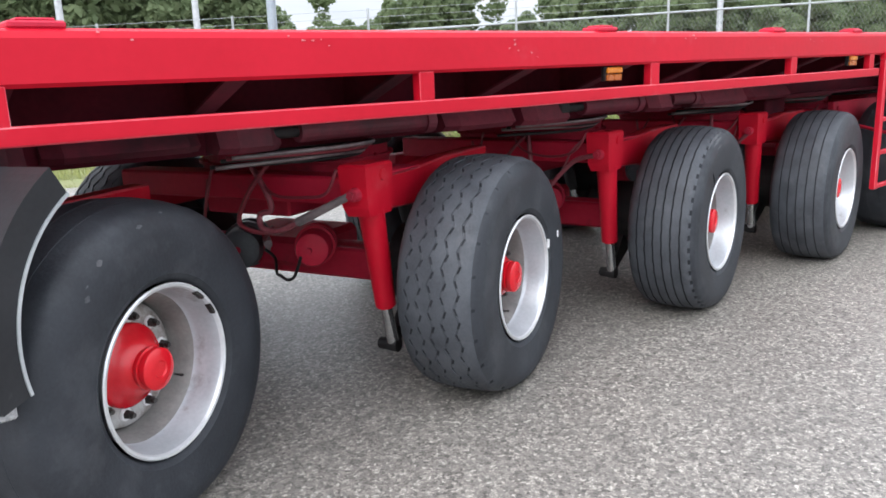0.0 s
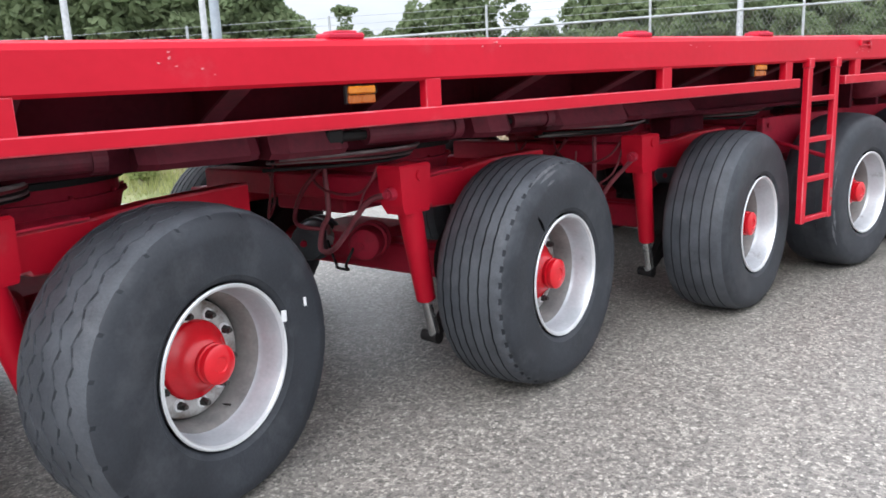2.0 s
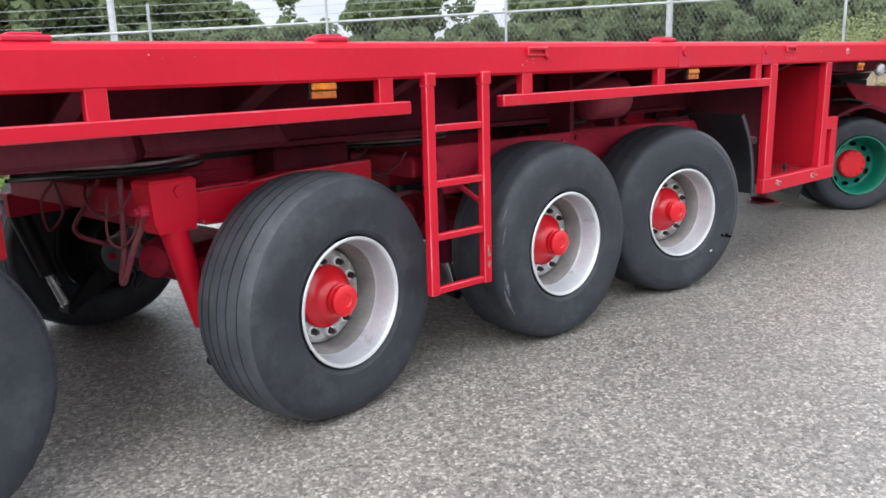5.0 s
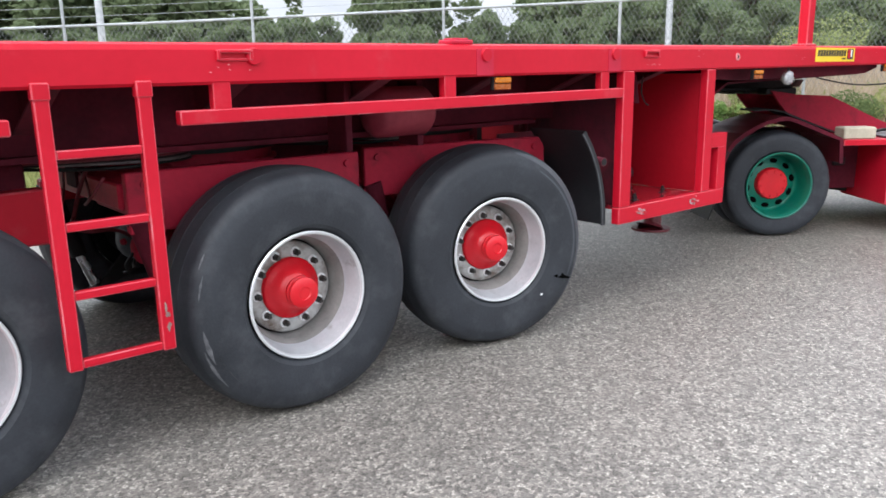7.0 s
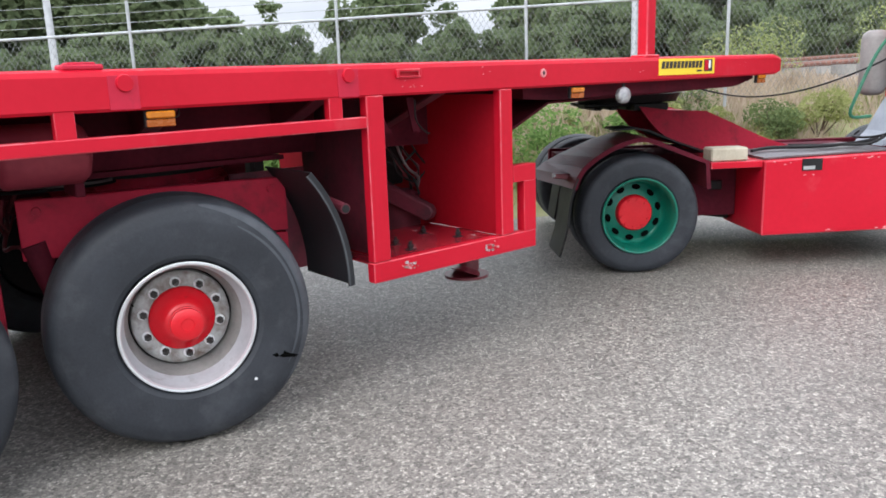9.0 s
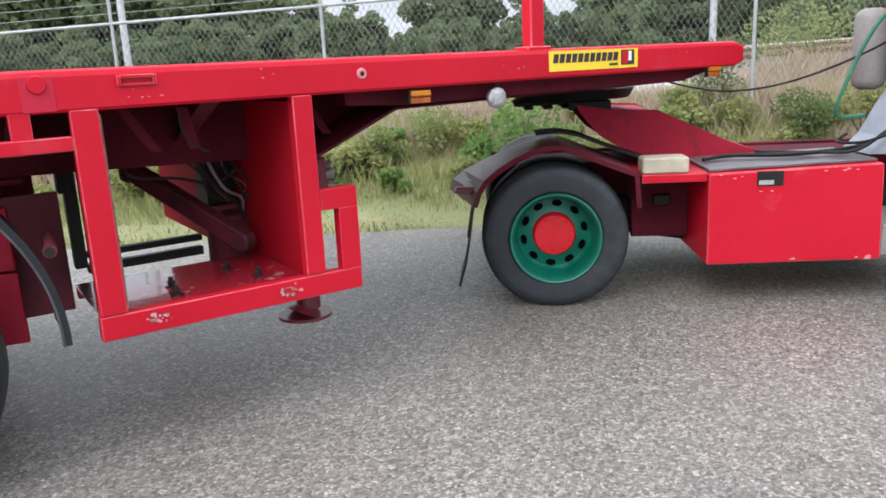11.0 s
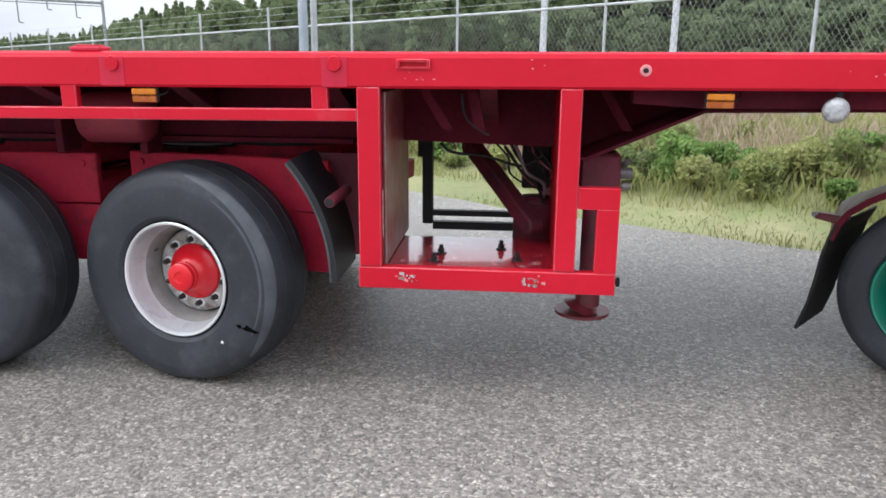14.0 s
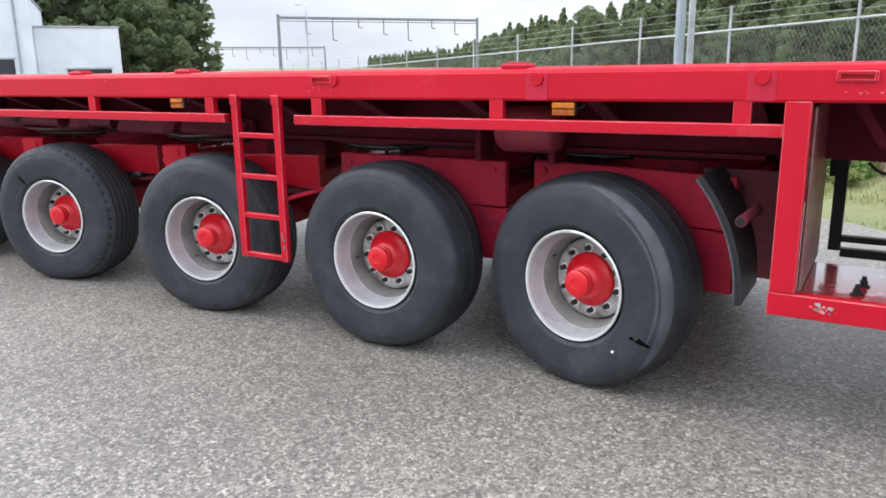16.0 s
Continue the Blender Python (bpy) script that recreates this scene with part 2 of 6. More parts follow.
def leafage(name, dark, light):
    m = bpy.data.materials.new(name)
    m.use_nodes = True
    n, l = m.node_tree.nodes, m.node_tree.links
    b = n["Principled BSDF"]
    g, o = n.new("ShaderNodeNewGeometry"), n.new("ShaderNodeObjectInfo")
    mx = n.new("ShaderNodeMath")
    mx.operation = "MULTIPLY_ADD"
    mx.inputs[1].default_value = 0.7
    half = n.new("ShaderNodeMath")
    half.operation = "MULTIPLY"
    half.inputs[1].default_value = 0.3
    l.new(o.outputs["Random"], half.inputs[0])
    l.new(g.outputs["Random Per Island"], mx.inputs[0])
    l.new(half.outputs[0], mx.inputs[2])
    r = n.new("ShaderNodeValToRGB")
    r.color_ramp.elements[0].color, r.color_ramp.elements[1].color = (*dark, 1), (*light, 1)
    l.new(mx.outputs[0], r.inputs["Fac"])
    l.new(r.outputs["Color"], b.inputs["Base Color"])
    b.inputs["Roughness"].default_value = 0.75
    b.inputs["Specular IOR Level"].default_value = 0.1
    # thin leaves let part of the light through
    through_light = n.new("ShaderNodeBsdfTranslucent")
    l.new(r.outputs["Color"], through_light.inputs["Color"])
    blend = n.new("ShaderNodeMixShader")
    blend.inputs[0].default_value = 0.48
    l.new(b.outputs["BSDF"], blend.inputs[1])
    l.new(through_light.outputs["BSDF"], blend.inputs[2])
    l.new(blend.outputs["Shader"], n["Material Output"].inputs["Surface"])
    return m


# tree greens are lightened to stand in for haze over the distance
LEAF = leafage("broad_leaves", (0.150, 0.200, 0.105), (0.215, 0.262, 0.142))
NEEDLE = leafage("pine_needles", (0.118, 0.150, 0.105), (0.195, 0.228, 0.160))
BUSH = leafage("bush_leaves", (0.17, 0.215, 0.07), (0.37, 0.41, 0.18))
GRASS = leafage("short_verge_grass", (0.125, 0.160, 0.048), (0.28, 0.295, 0.118))
GRASS_DRY = leafage("tall_dry_grass", (0.38, 0.295, 0.205), (0.60, 0.50, 0.40))
LUSH = leafage("lush_green_leaves", (0.085, 0.17, 0.045), (0.30, 0.42, 0.14))
DARK_BUSH = leafage("dark_bush_leaves", (0.1, 0.14, 0.055), (0.2, 0.245, 0.105))
WIRE = surface("dull_fence_wire", (0.17, 0.18, 0.18), (0.27, 0.28, 0.28), 4, 60, (0.5, 0.7), metal=0.3, bump=0.0)
GANTRY = surface("weathered_gantry_steel", (0.14, 0.16, 0.16), (0.24, 0.26, 0.26), 2, 20, (0.5, 0.7), metal=0.2, bump=0.0)
WEED = leafage("weed_leaves", (0.2, 0.23, 0.075), (0.42, 0.43, 0.19))


def asphalt_material():
    m = bpy.data.materials.new("worn_grey_asphalt")
    m.use_nodes = True
    n, l = m.node_tree.nodes, m.node_tree.links
    b = n["Principled BSDF"]
    g = n.new("ShaderNodeNewGeometry")
    v = n.new("ShaderNodeTexVoronoi")
    v.inputs["Scale"].default_value = 66.0
    v2 = n.new("ShaderNodeTexVoronoi")
    v2.inputs["Scale"].default_value = 150.0
    big, mid = n.new("ShaderNodeTexNoise"), n.new("ShaderNodeTexNoise")
    big.inputs["Scale"].default_value, big.inputs["Detail"].default_value = 0.35, 6.0
    mid.inputs["Scale"].default_value, mid.inputs["Detail"].default_value = 9.0, 5.0
    for t in (v, v2, big, mid):
        l.new(g.outputs["Position"], t.inputs["Vector"])
    sep, sep2 = n.new("ShaderNodeSeparateColor"), n.new("ShaderNodeSeparateColor")
    l.new(v.outputs["Color"], sep.inputs[0])
    l.new(v2.outputs["Color"], sep2.inputs[0])
    av = n.new("ShaderNodeMath")
    av.operation = "MULTIPLY_ADD"
    l.new(sep2.outputs[0], av.inputs[0])
    av.inputs[1].default_value = 0.4
    stone = n.new("ShaderNodeMath")
    stone.operation = "MULTIPLY"
    stone.inputs[1].default_value = 0.6
    l.new(sep.outputs[0], stone.inputs[0])
    l.new(stone.outputs[0], av.inputs[2])
    r = n.new("ShaderNodeValToRGB")
    r.color_ramp.elements[0].position, r.color_ramp.elements[1].position = 0.08, 0.96
    e = r.color_ramp.elements
    e[0].color, e[1].color = (0.062, 0.056, 0.050, 1), (0.56, 0.52, 0.46, 1)
    for at, c in ((0.35, (0.146, 0.134, 0.120, 1)), (0.62, (0.215, 0.198, 0.176, 1)), (0.8, (0.318, 0.291, 0.252, 1))):
        e.new(at).color = c
    l.new(av.outputs[0], r.inputs["Fac"])
    st = n.new("ShaderNodeMath")
    st.operation = "MULTIPLY_ADD"
    l.new(mid.outputs["Fac"], st.inputs[0])
    st.inputs[1].default_value = 0.5
    l.new(big.outputs["Fac"], st.inputs[2])
    mr = n.new("ShaderNodeMapRange")
    mr.inputs[1].default_value, mr.inputs[2].default_value, mr.inputs[3].default_value, mr.inputs[4].default_value = 0.4, 1.1, 0.72, 1.24
    l.new(st.outputs[0], mr.inputs[0])
    mul = n.new("ShaderNodeMix")
    mul.data_type, mul.blend_type = "RGBA", "MULTIPLY"
    mul.inputs[0].default_value = 1.0
    l.new(r.outputs["Color"], mul.inputs[6])
    l.new(mr.outputs[0], mul.inputs[7])
    l.new(mul.outputs[2], b.inputs["Base Color"])
    b.inputs["Roughness"].default_value = 0.52
    b.inputs["Specular IOR Level"].default_value = 0.5
    bp = n.new("ShaderNodeBump")
    bp.inputs["Strength"].default_value, bp.inputs["Distance"].default_value = 0.25, 0.005
    l.new(v.outputs["Distance"], bp.inputs["Height"])
    bp.invert = True
    l.new(bp.outputs["Normal"], b.inputs["Normal"])
    return m


ASPHALT = asphalt_material()
SOIL = surface("grassy_soil", (0.155, 0.168, 0.068), (0.29, 0.275, 0.14), 0.6, 9, (0.9, 1.0), bump=0.5, dirt=(0.17, 0.21, 0.08), dirt_at=(0.5, 0.7), dirt_scale=0.8)
BALLAST = surface("pale_track_ballast", (0.3, 0.26, 0.24), (0.58, 0.52, 0.48), 2, 22, (0.9, 1.0), bump=0.8)


# ---- mesh helpers ----
def part(name, bm, material, parent=None, label="", smooth=False, at=None):
    me = bpy.data.meshes.new(name)
    bm.to_mesh(me)
    bm.free()
    if smooth:
        for p in me.polygons:
            p.use_smooth = True
    me.materials.append(material)
    if material is RED:
        me.materials.append(RED_EDGE)
    ob = new(name, me)
    if parent is not None:
        ob.parent = parent
    if at is not None:
        ob.matrix_basis = at
    if label:
        tagged(ob, label)
    return ob


def again(ob, at, parent=None):
    """Another object on the same mesh."""
    o = new(ob.name.split(".")[0], ob.data)
    o.parent = parent if parent is not None else ob.parent
    o.matrix_basis = at
    return o


def box(bm, x0, x1, y0, y1, z0, z1, bevel=0.006, m=None):
    r = bmesh.ops.create_cube(bm, size=1, matrix=Matrix.Translation(((x0 + x1) / 2, (y0 + y1) / 2, (z0 + z1) / 2)) @ Matrix.Diagonal((x1 - x0, y1 - y0, z1 - z0, 1)))
    vs = r["verts"]
    if bevel:
        es = list({e for v in vs for e in v.link_edges})
        r = bmesh.ops.bevel(bm, geom=es, offset=bevel, segments=1, affect="EDGES", profile=0.5)
        vs = list({v for f in r["faces"] for v in f.verts} | {v for v in vs if v.is_valid})
        for f in r["faces"]:
            f.material_index = 1
    if m is not None:
        bmesh.ops.transform(bm, matrix=m, verts=vs)
    return bm


def prism(bm, points, y0, y1, bevel=0.0):
    """An outline in x and z, pulled from y0 to y1."""
    a = [bm.verts.new((x, y0, z)) for x, z in points]
    b = [bm.verts.new((x, y1, z)) for x, z in points]
    n = len(points)
    fs = [bm.faces.new(a), bm.faces.new(b[::-1])]
    for i in range(n):
        fs.append(bm.faces.new((a[i], b[i], b[(i + 1) % n], a[(i + 1) % n])))
    bmesh.ops.recalc_face_normals(bm, faces=fs)
    if bevel:
        es = list({e for f in fs for e in f.edges})
        r = bmesh.ops.bevel(bm, geom=es, offset=bevel, segments=1, affect="EDGES", profile=0.5)
        for f in r["faces"]:
            f.material_index = 1
    return bm


def rod(bm, p, q, r0, r1=None, seg=16):
    p, q = Vector(p), Vector(q)
    d = q - p
    m = Matrix.Translation((p + q) / 2) @ d.to_track_quat("Z", "Y").to_matrix().to_4x4()
    bmesh.ops.create_cone(bm, cap_ends=True, segments=seg, radius1=r0, radius2=r0 if r1 is None else r1, depth=d.length, matrix=m)
    return bm


def hose(bm, pts, r, seg=8, steps=6):
    """A round hose through points, smoothed between them."""
    pts = [Vector(p) for p in pts]
    line = []
    for i in range(len(pts) - 1):
        p0, p1, p2, p3 = pts[max(i - 1, 0)], pts[i], pts[i + 1], pts[min(i + 2, len(pts) - 1)]
        for k in range(steps):
            t = k / steps
            line.append(0.5 * ((2 * p1) + (p2 - p0) * t + (2 * p0 - 5 * p1 + 4 * p2 - p3) * t * t + (3 * p1 - p0 - 3 * p2 + p3) * t ** 3))
    line.append(pts[-1])
    rings = []
    for i, c in enumerate(line):
        d = (line[min(i + 1, len(line) - 1)] - line[max(i - 1, 0)]).normalized()
        u = d.orthogonal().normalized() if not rings else (last - d * last.dot(d)).normalized()
        last = u
        w = d.cross(u)
        rings.append([bm.verts.new(c + r * (math.cos(a) * u + math.sin(a) * w)) for a in [2 * math.pi * j / seg for j in range(seg)]])
    for a, b in zip(rings, rings[1:]):
        for j in range(seg):
            bm.faces.new((a[j], a[(j + 1) % seg], b[(j + 1) % seg], b[j]))
    bm.faces.new(rings[0][::-1])
    bm.faces.new(rings[-1])
    return bm


def revolve(bm, profile, n=64, closed=False, a0=0.0, a1=2 * math.pi):
    """Turns a profile of (y, r) round the y axis."""
    full = abs(a1 - a0 - 2 * math.pi) < 1e-6
    cols = n if full else n + 1
    rows = []
    for i in range(cols):
        a = a0 + (a1 - a0) * i / n
        rows.append([bm.verts.new((r * math.cos(a), y, r * math.sin(a))) for y, r in profile])
    k = len(profile)
    for i in range(n):
        p, q = rows[i], rows[(i + 1) % cols]
        for j in range(k if closed else k - 1):
            vs = (p[j], p[(j + 1) % k], q[(j + 1) % k], q[j])
            try:
                bm.faces.new(vs)
            except ValueError:
                pass
    if not full and closed:
        bm.faces.new(rows[0])
        bm.faces.new(rows[-1][::-1])
    bmesh.ops.remove_doubles(bm, verts=bm.verts, dist=1e-5)
    bmesh.ops.recalc_face_normals(bm, faces=bm.faces)
    return bm


def empty(name, at, label, category, group=""):
    e = new(name)
    e.empty_display_size = 0.3
    e.matrix_basis = at
    return tagged(e, label, category, group)


# ---- ground, road, bank ----
# The road's far edge runs along D; N points from it up the bank to the fence.
E0 = Vector((11.0, 3.95, 0.0))
D = Vector((0.838, -0.545, 0.0))
N = Vector((0.545, 0.838, 0.0))


def rise(s):
    """Height of the fence's foot, along the road edge."""
    return max(-0.2, min(1.6, 0.84 + 0.035 * s))


def bank_height(s, d):
    h = rise(s)
    if d < 0.3:
        return -0.03
    if d < 4.6:
        t = (d - 0.3) / 4.3
        return -0.03 + (h + 0.03) * (t * t * (3 - 2 * t))
    if d < 30:
        return h + 0.015 * (d - 4.6)
    return h + 0.38


def place(s, d, z=0.0):
    return E0 + D * s + N * d + Vector((0, 0, z))


def build_ground():
    ss = [-1500, -700, -300, -150, -90, -60] + [-45 + 0.75 * i for i in range(110)] + [45, 60, 90, 150, 300, 700, 1500]
    ds = [-1500, -500, -120, -30, -4, 0, 0.3] + [0.3 + 0.36 * i for i in range(1, 13)] + [5.5, 7, 9, 12, 16, 22, 30, 45, 80, 150, 300, 700, 1500]
    bm = bmesh.new()
    grid = []
    for s in ss:
        row = []
        for d in ds:
            z = bank_height(s, d)
            if 0.3 < d < 6 and abs(s) < 50:
                z += 0.07 * noise.noise(Vector((s * 0.6, d * 0.7, 0)))
            p = place(s, d, z)
            row.append(bm.verts.new(p))
        grid.append(row)
    for i in range(len(ss) - 1):
        for j in range(len(ds) - 1):
            f = bm.faces.new((grid[i][j], grid[i + 1][j], grid[i + 1][j + 1], grid[i][j + 1]))
            f.smooth = True
            if 4.5 < ds[j] < 60:
                f.material_index = 1
    bmesh.ops.recalc_face_normals(bm, faces=bm.faces)
    g = part("ground", bm, SOIL)
    g.data.materials.append(BALLAST)
    tagged(g, "grassy verge rising to a pale railway ballast bed", "ground", kind="structure")
    bm = bmesh.new()
    edge = [-400, -80, -40] + [-30 + 0.5 * i for i in range(121)] + [40, 80, 400]
    near, far = [], []
    for s in edge:
        w = 0.35 * noise.noise(Vector((s * 0.35, 3.0, 0))) + 0.1 * noise.noise(Vector((s * 1.7, 8.0, 0)))
        far.append(bm.verts.new(place(s, w if abs(s) < 35 else 0)))
        near.append(bm.verts.new(place(s, -400)))
    for i in range(len(edge) - 1):
        bm.faces.new((near[i], near[i + 1], far[i + 1], far[i]))
    bmesh.ops.recalc_face_normals(bm, faces=bm.faces)
    for f in bm.faces:
        if f.normal.z < 0:
            f.normal_flip()
    r = part("road", bm, ASPHALT)
    tagged(r, "worn grey asphalt yard with coarse pale grit", "road", kind="structure")


build_ground()

# ---- wheels of the trailer ----
HUB_Z = 0.54
# turning units: place along the trailer, sideways, and steering angle in degrees
AXLES = [(0.0, 0.127, 31.0), (1.748, 0.121, 22.5), (3.419, 0.105, 14.5), (5.125, 0.092, 10.0), (6.57, 0.10, 0.5), (7.805, 0.123, -12.0)]
# near wheels: middle of the hub cap, toe angle and the tyre's tread
WHEELS = [(0.036, 0.125, 0.530, 28.8, "smooth"), (1.707, 0.096, 0.518, 21.3, "lugs"), (3.402, 0.080, 0.528, 13.9, "ribbed"), (5.102, 0.069, 0.523, 10.1, "worn"), (6.563, 0.076, 0.542, 0.1, "smooth"), (7.801, 0.110, 0.545, -12.4, "smooth")]
# outer half of a tyre's section: share of the half width, share of the height over the bead
TYRE_SIDE = [(-0.80, 0.0), (-0.90, 0.030), (-0.95, 0.075), (-0.962, 0.105), (-0.972, 0.112), (-0.985, 0.22), (-0.998, 0.37), (-1.0, 0.49), (-0.99, 0.60), (-0.982, 0.665), (-0.978, 0.672), (-0.952, 0.775), (-0.905, 0.842), (-0.85, 0.888), (-0.79, 0.918), (-0.73, 0.938)]


def tyre_mesh(kind, radius=0.5713, half=0.205, bead=0.293, drop=0.53, n=240):
    """A tyre round the y axis. kind: ribbed, worn, lugs or smooth tread."""
    tall = radius - bead
    # grooves across the tread: place, depth, half width, sideways swing, steps to a swing
    if kind == "ribbed":
        grooves = [(g, 0.010, 0.014, 0.008, 6) for g in (-0.60, -0.36, -0.12, 0.12, 0.36, 0.60)]
    elif kind == "worn":
        grooves = [(g, 0.005, 0.011, 0.004, 10) for g in (-0.56, -0.28, 0.0, 0.28, 0.56)]
    elif kind == "lugs":
        grooves = [(g, 0.004, 0.026, 0.055, 8) for g in (-0.58, -0.29, 0.0, 0.29, 0.58)]
    else:
        grooves = [(g, 0.0015, 0.011, 0.004, 8) for g in (-0.45, 0.0, 0.45)]
    bm = bmesh.new()
    rows = []
    first = len(TYRE_SIDE)
    for i in range(n):
        a = 2 * math.pi * i / n
        side = [(y * half, bead + r * tall) for y, r in TYRE_SIDE]
        notch = 0.0
        if kind == "ribbed":
            notch = (0.009, 0.006, 0.0, 0.0, 0.006)[i % 5]
        elif kind == "lugs":
            notch = 0.005 if i % 10 == 0 else 0.0
        for j in ((13, 14) if kind == "ribbed" else (12, 13)):
            side[j] = (side[j][0], side[j][1] - notch)
        prof = list(side)
        for gi, (g, depth, wide, amp, period) in enumerate(grooves):
            crown = radius - 0.017 * (abs(g) / 0.73) ** 2
            f = ((i + 3 * gi) % period) / period
            swing = amp * (4 * abs(f - 0.5) - 1)
            if kind == "lugs":
                depth = 0.005 if (i + 3 * gi) % 4 < 3 else 0.0008
            for dx, dz in ((-wide - 0.006, 0.0), (-wide, depth), (wide, depth), (wide + 0.006, 0.0)):
                prof.append(((g + swing + dx) * half, crown - dz))
        prof += [(-y, r) for y, r in side[::-1]]
        row = []
        for y, r in prof:
            x, z = r * math.cos(a), r * math.sin(a)
            if z < 0:
                # weight flattens the foot of the tyre and bulges its walls
                press = (-z / radius) ** 5
                z *= 1 - (1 - drop / radius) * press
                z = max(z, -drop)
                if abs(y) > half * 0.5:
                    y *= 1 + 0.08 * press * min(1.0, abs(y) / half)
            row.append(bm.verts.new((x, y, z)))
        rows.append(row)
    k = len(rows[0])
    for i in range(n):
        p, q = rows[i], rows[(i + 1) % n]
        for j in range(k - 1):
            f = bm.faces.new((p[j], q[j], q[j + 1], p[j + 1]))
            f.smooth = True
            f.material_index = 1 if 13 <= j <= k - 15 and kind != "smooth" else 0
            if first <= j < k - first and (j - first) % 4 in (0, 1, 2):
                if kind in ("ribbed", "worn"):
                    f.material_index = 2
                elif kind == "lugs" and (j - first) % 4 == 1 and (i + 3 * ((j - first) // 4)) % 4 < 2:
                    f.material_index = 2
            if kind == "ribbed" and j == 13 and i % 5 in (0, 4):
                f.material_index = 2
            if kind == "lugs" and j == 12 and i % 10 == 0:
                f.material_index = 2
    bmesh.ops.recalc_face_normals(bm, faces=bm.faces)
    me = bpy.data.meshes.new("tyre")
    bm.to_mesh(me)
    bm.free()
    me.set_sharp_from_angle(angle=radians(38))
    for m in (RUBBER, RUBBER_TREAD, GROOVE):
        me.materials.append(m)
    return me


def tyre_mark(wheel, at, a0, a1, s0, s1, mat, seed, radius=0.5713, half=0.205, bead=0.293):
    """A scrape that lies on the tyre's wall or shoulder, from angle a0 to a1 and share s0 to s1 of the section."""
    r = random.Random(seed)
    bm = bmesh.new()
    rows = []
    steps, across = max(9, int(abs(a1 - a0) / 1.5)), 4
    smooth = steps > 20
    for i in range(steps):
        a = radians(a0 + (a1 - a0) * i / (steps - 1))
        taper = math.sin(math.pi * (i + 0.35) / (steps - 0.3)) ** (0.5 if smooth else 1.0) * (1.0 if smooth else r.uniform(0.55, 1.0))
        row = []
        for j in range(across):
            s = (s0 + s1) / 2 + (s1 - s0) * taper * (j / (across - 1) - 0.5)
            k = s * (len(TYRE_SIDE) - 1)
            q = min(int(k), len(TYRE_SIDE) - 2)
            (ya, ra), (yb, rb) = TYRE_SIDE[q], TYRE_SIDE[q + 1]
            y, rr = ya + (yb - ya) * (k - q), ra + (rb - ra) * (k - q)
            row.append(bm.verts.new(((bead + rr * (radius - bead) + 0.0012) * math.cos(a), y * half - 0.0012, (bead + rr * (radius - bead) + 0.0012) * math.sin(a))))
        rows.append(row)
    for p, q in zip(rows, rows[1:]):
        for j in range(across - 1):
            bm.faces.new((p[j], q[j], q[j + 1], p[j + 1]))
    bmesh.ops.recalc_face_normals(bm, faces=bm.faces)
    return part("scrape", bm, mat, wheel, "pale scrape on the rubber", smooth=True, at=at)


RIM_PROFILE = [(-0.033, 0.300), (-0.038, 0.305), (-0.043, 0.300), (-0.041, 0.291), (-0.030, 0.286), (0.0, 0.279), (0.05, 0.270), (0.072, 0.263), (0.084, 0.252), (0.12, 0.245), (0.145, 0.238), (0.185, 0.234)]
DISC_PROFILE = [(0.18, 0.228), (0.152, 0.224), (0.145, 0.214), (0.142, 0.202), (0.142, 0.150), (0.146, 0.140), (0.17, 0.13)]
HUB_PROFILE = [(0.15, 0.0), (0.15, 0.146), (0.128, 0.146), (0.118, 0.138), (0.112, 0.124), (0.085, 0.104), (0.066, 0.088), (0.058, 0.078), (0.054, 0.07), (0.046, 0.07), (0.043, 0.075), (0.034, 0.075), (0.031, 0.068), (0.024, 0.068), (0.021, 0.073), (0.006, 0.072), (0.0, 0.064), (-0.002, 0.03), (0.003, 0.026), (0.003, 0.0)]


def mesh_of(name, bm, *mats, smooth=True):
    me = bpy.data.meshes.new(name)
    bm.to_mesh(me)
    bm.free()
    for m in mats:
        me.materials.append(m)
    if smooth:
        for p in me.polygons:
            p.use_smooth = True
    return me


def nut_mesh():
    bm = bmesh.new()
    rod(bm, (0, 0.0, 0), (0, -0.006, 0), 0.025, 0.023, 14)
    for f in bm.faces:
        f.material_index = 1
    rod(bm, (0, -0.006, 0), (0, -0.026, 0), 0.017, 0.016, 6)
    rod(bm, (0, -0.026, 0), (0, -0.04, 0), 0.0105, 0.0095, 8)
    return mesh_of("wheel_nut", bm, NUT, WHITE_FILM, smooth=False)


TYRE = [tyre_mesh(kind, drop=z) for _, _, z, _, kind in WHEELS]
RIM_PROFILE = [(y - 0.004, r * 0.965) for y, r in RIM_PROFILE]
DISC_PROFILE = [(y, r * 0.965) for y, r in DISC_PROFILE]
RIM = mesh_of("wheel", revolve(bmesh.new(), RIM_PROFILE, 72), SILVER, SILVER_LIP, BARREL)
for p in RIM.polygons:
    p.material_index = 1 if p.center.y < -0.034 else 2 if p.center.y > 0.062 else 0
DISC = mesh_of("rim_disc", revolve(bmesh.new(), DISC_PROFILE, 72), SILVER_DISC)
HUBM = mesh_of("hub", revolve(bmesh.new(), HUB_PROFILE, 48), RED_HUB)
for me in (RIM, DISC, HUBM):
    me.set_sharp_from_angle(angle=radians(40))
NUTM = nut_mesh()
bm = bmesh.new()
rod(bm, (0.236, 0.13, 0.0), (0.230, 0.095, 0.0), 0.004, 0.004, 8)
rod(bm, (0.230, 0.095, 0.0), (0.229, 0.087, 0.0), 0.0055, 0.005, 8)
VALVE = mesh_of("valve_stem", bm, NUT)
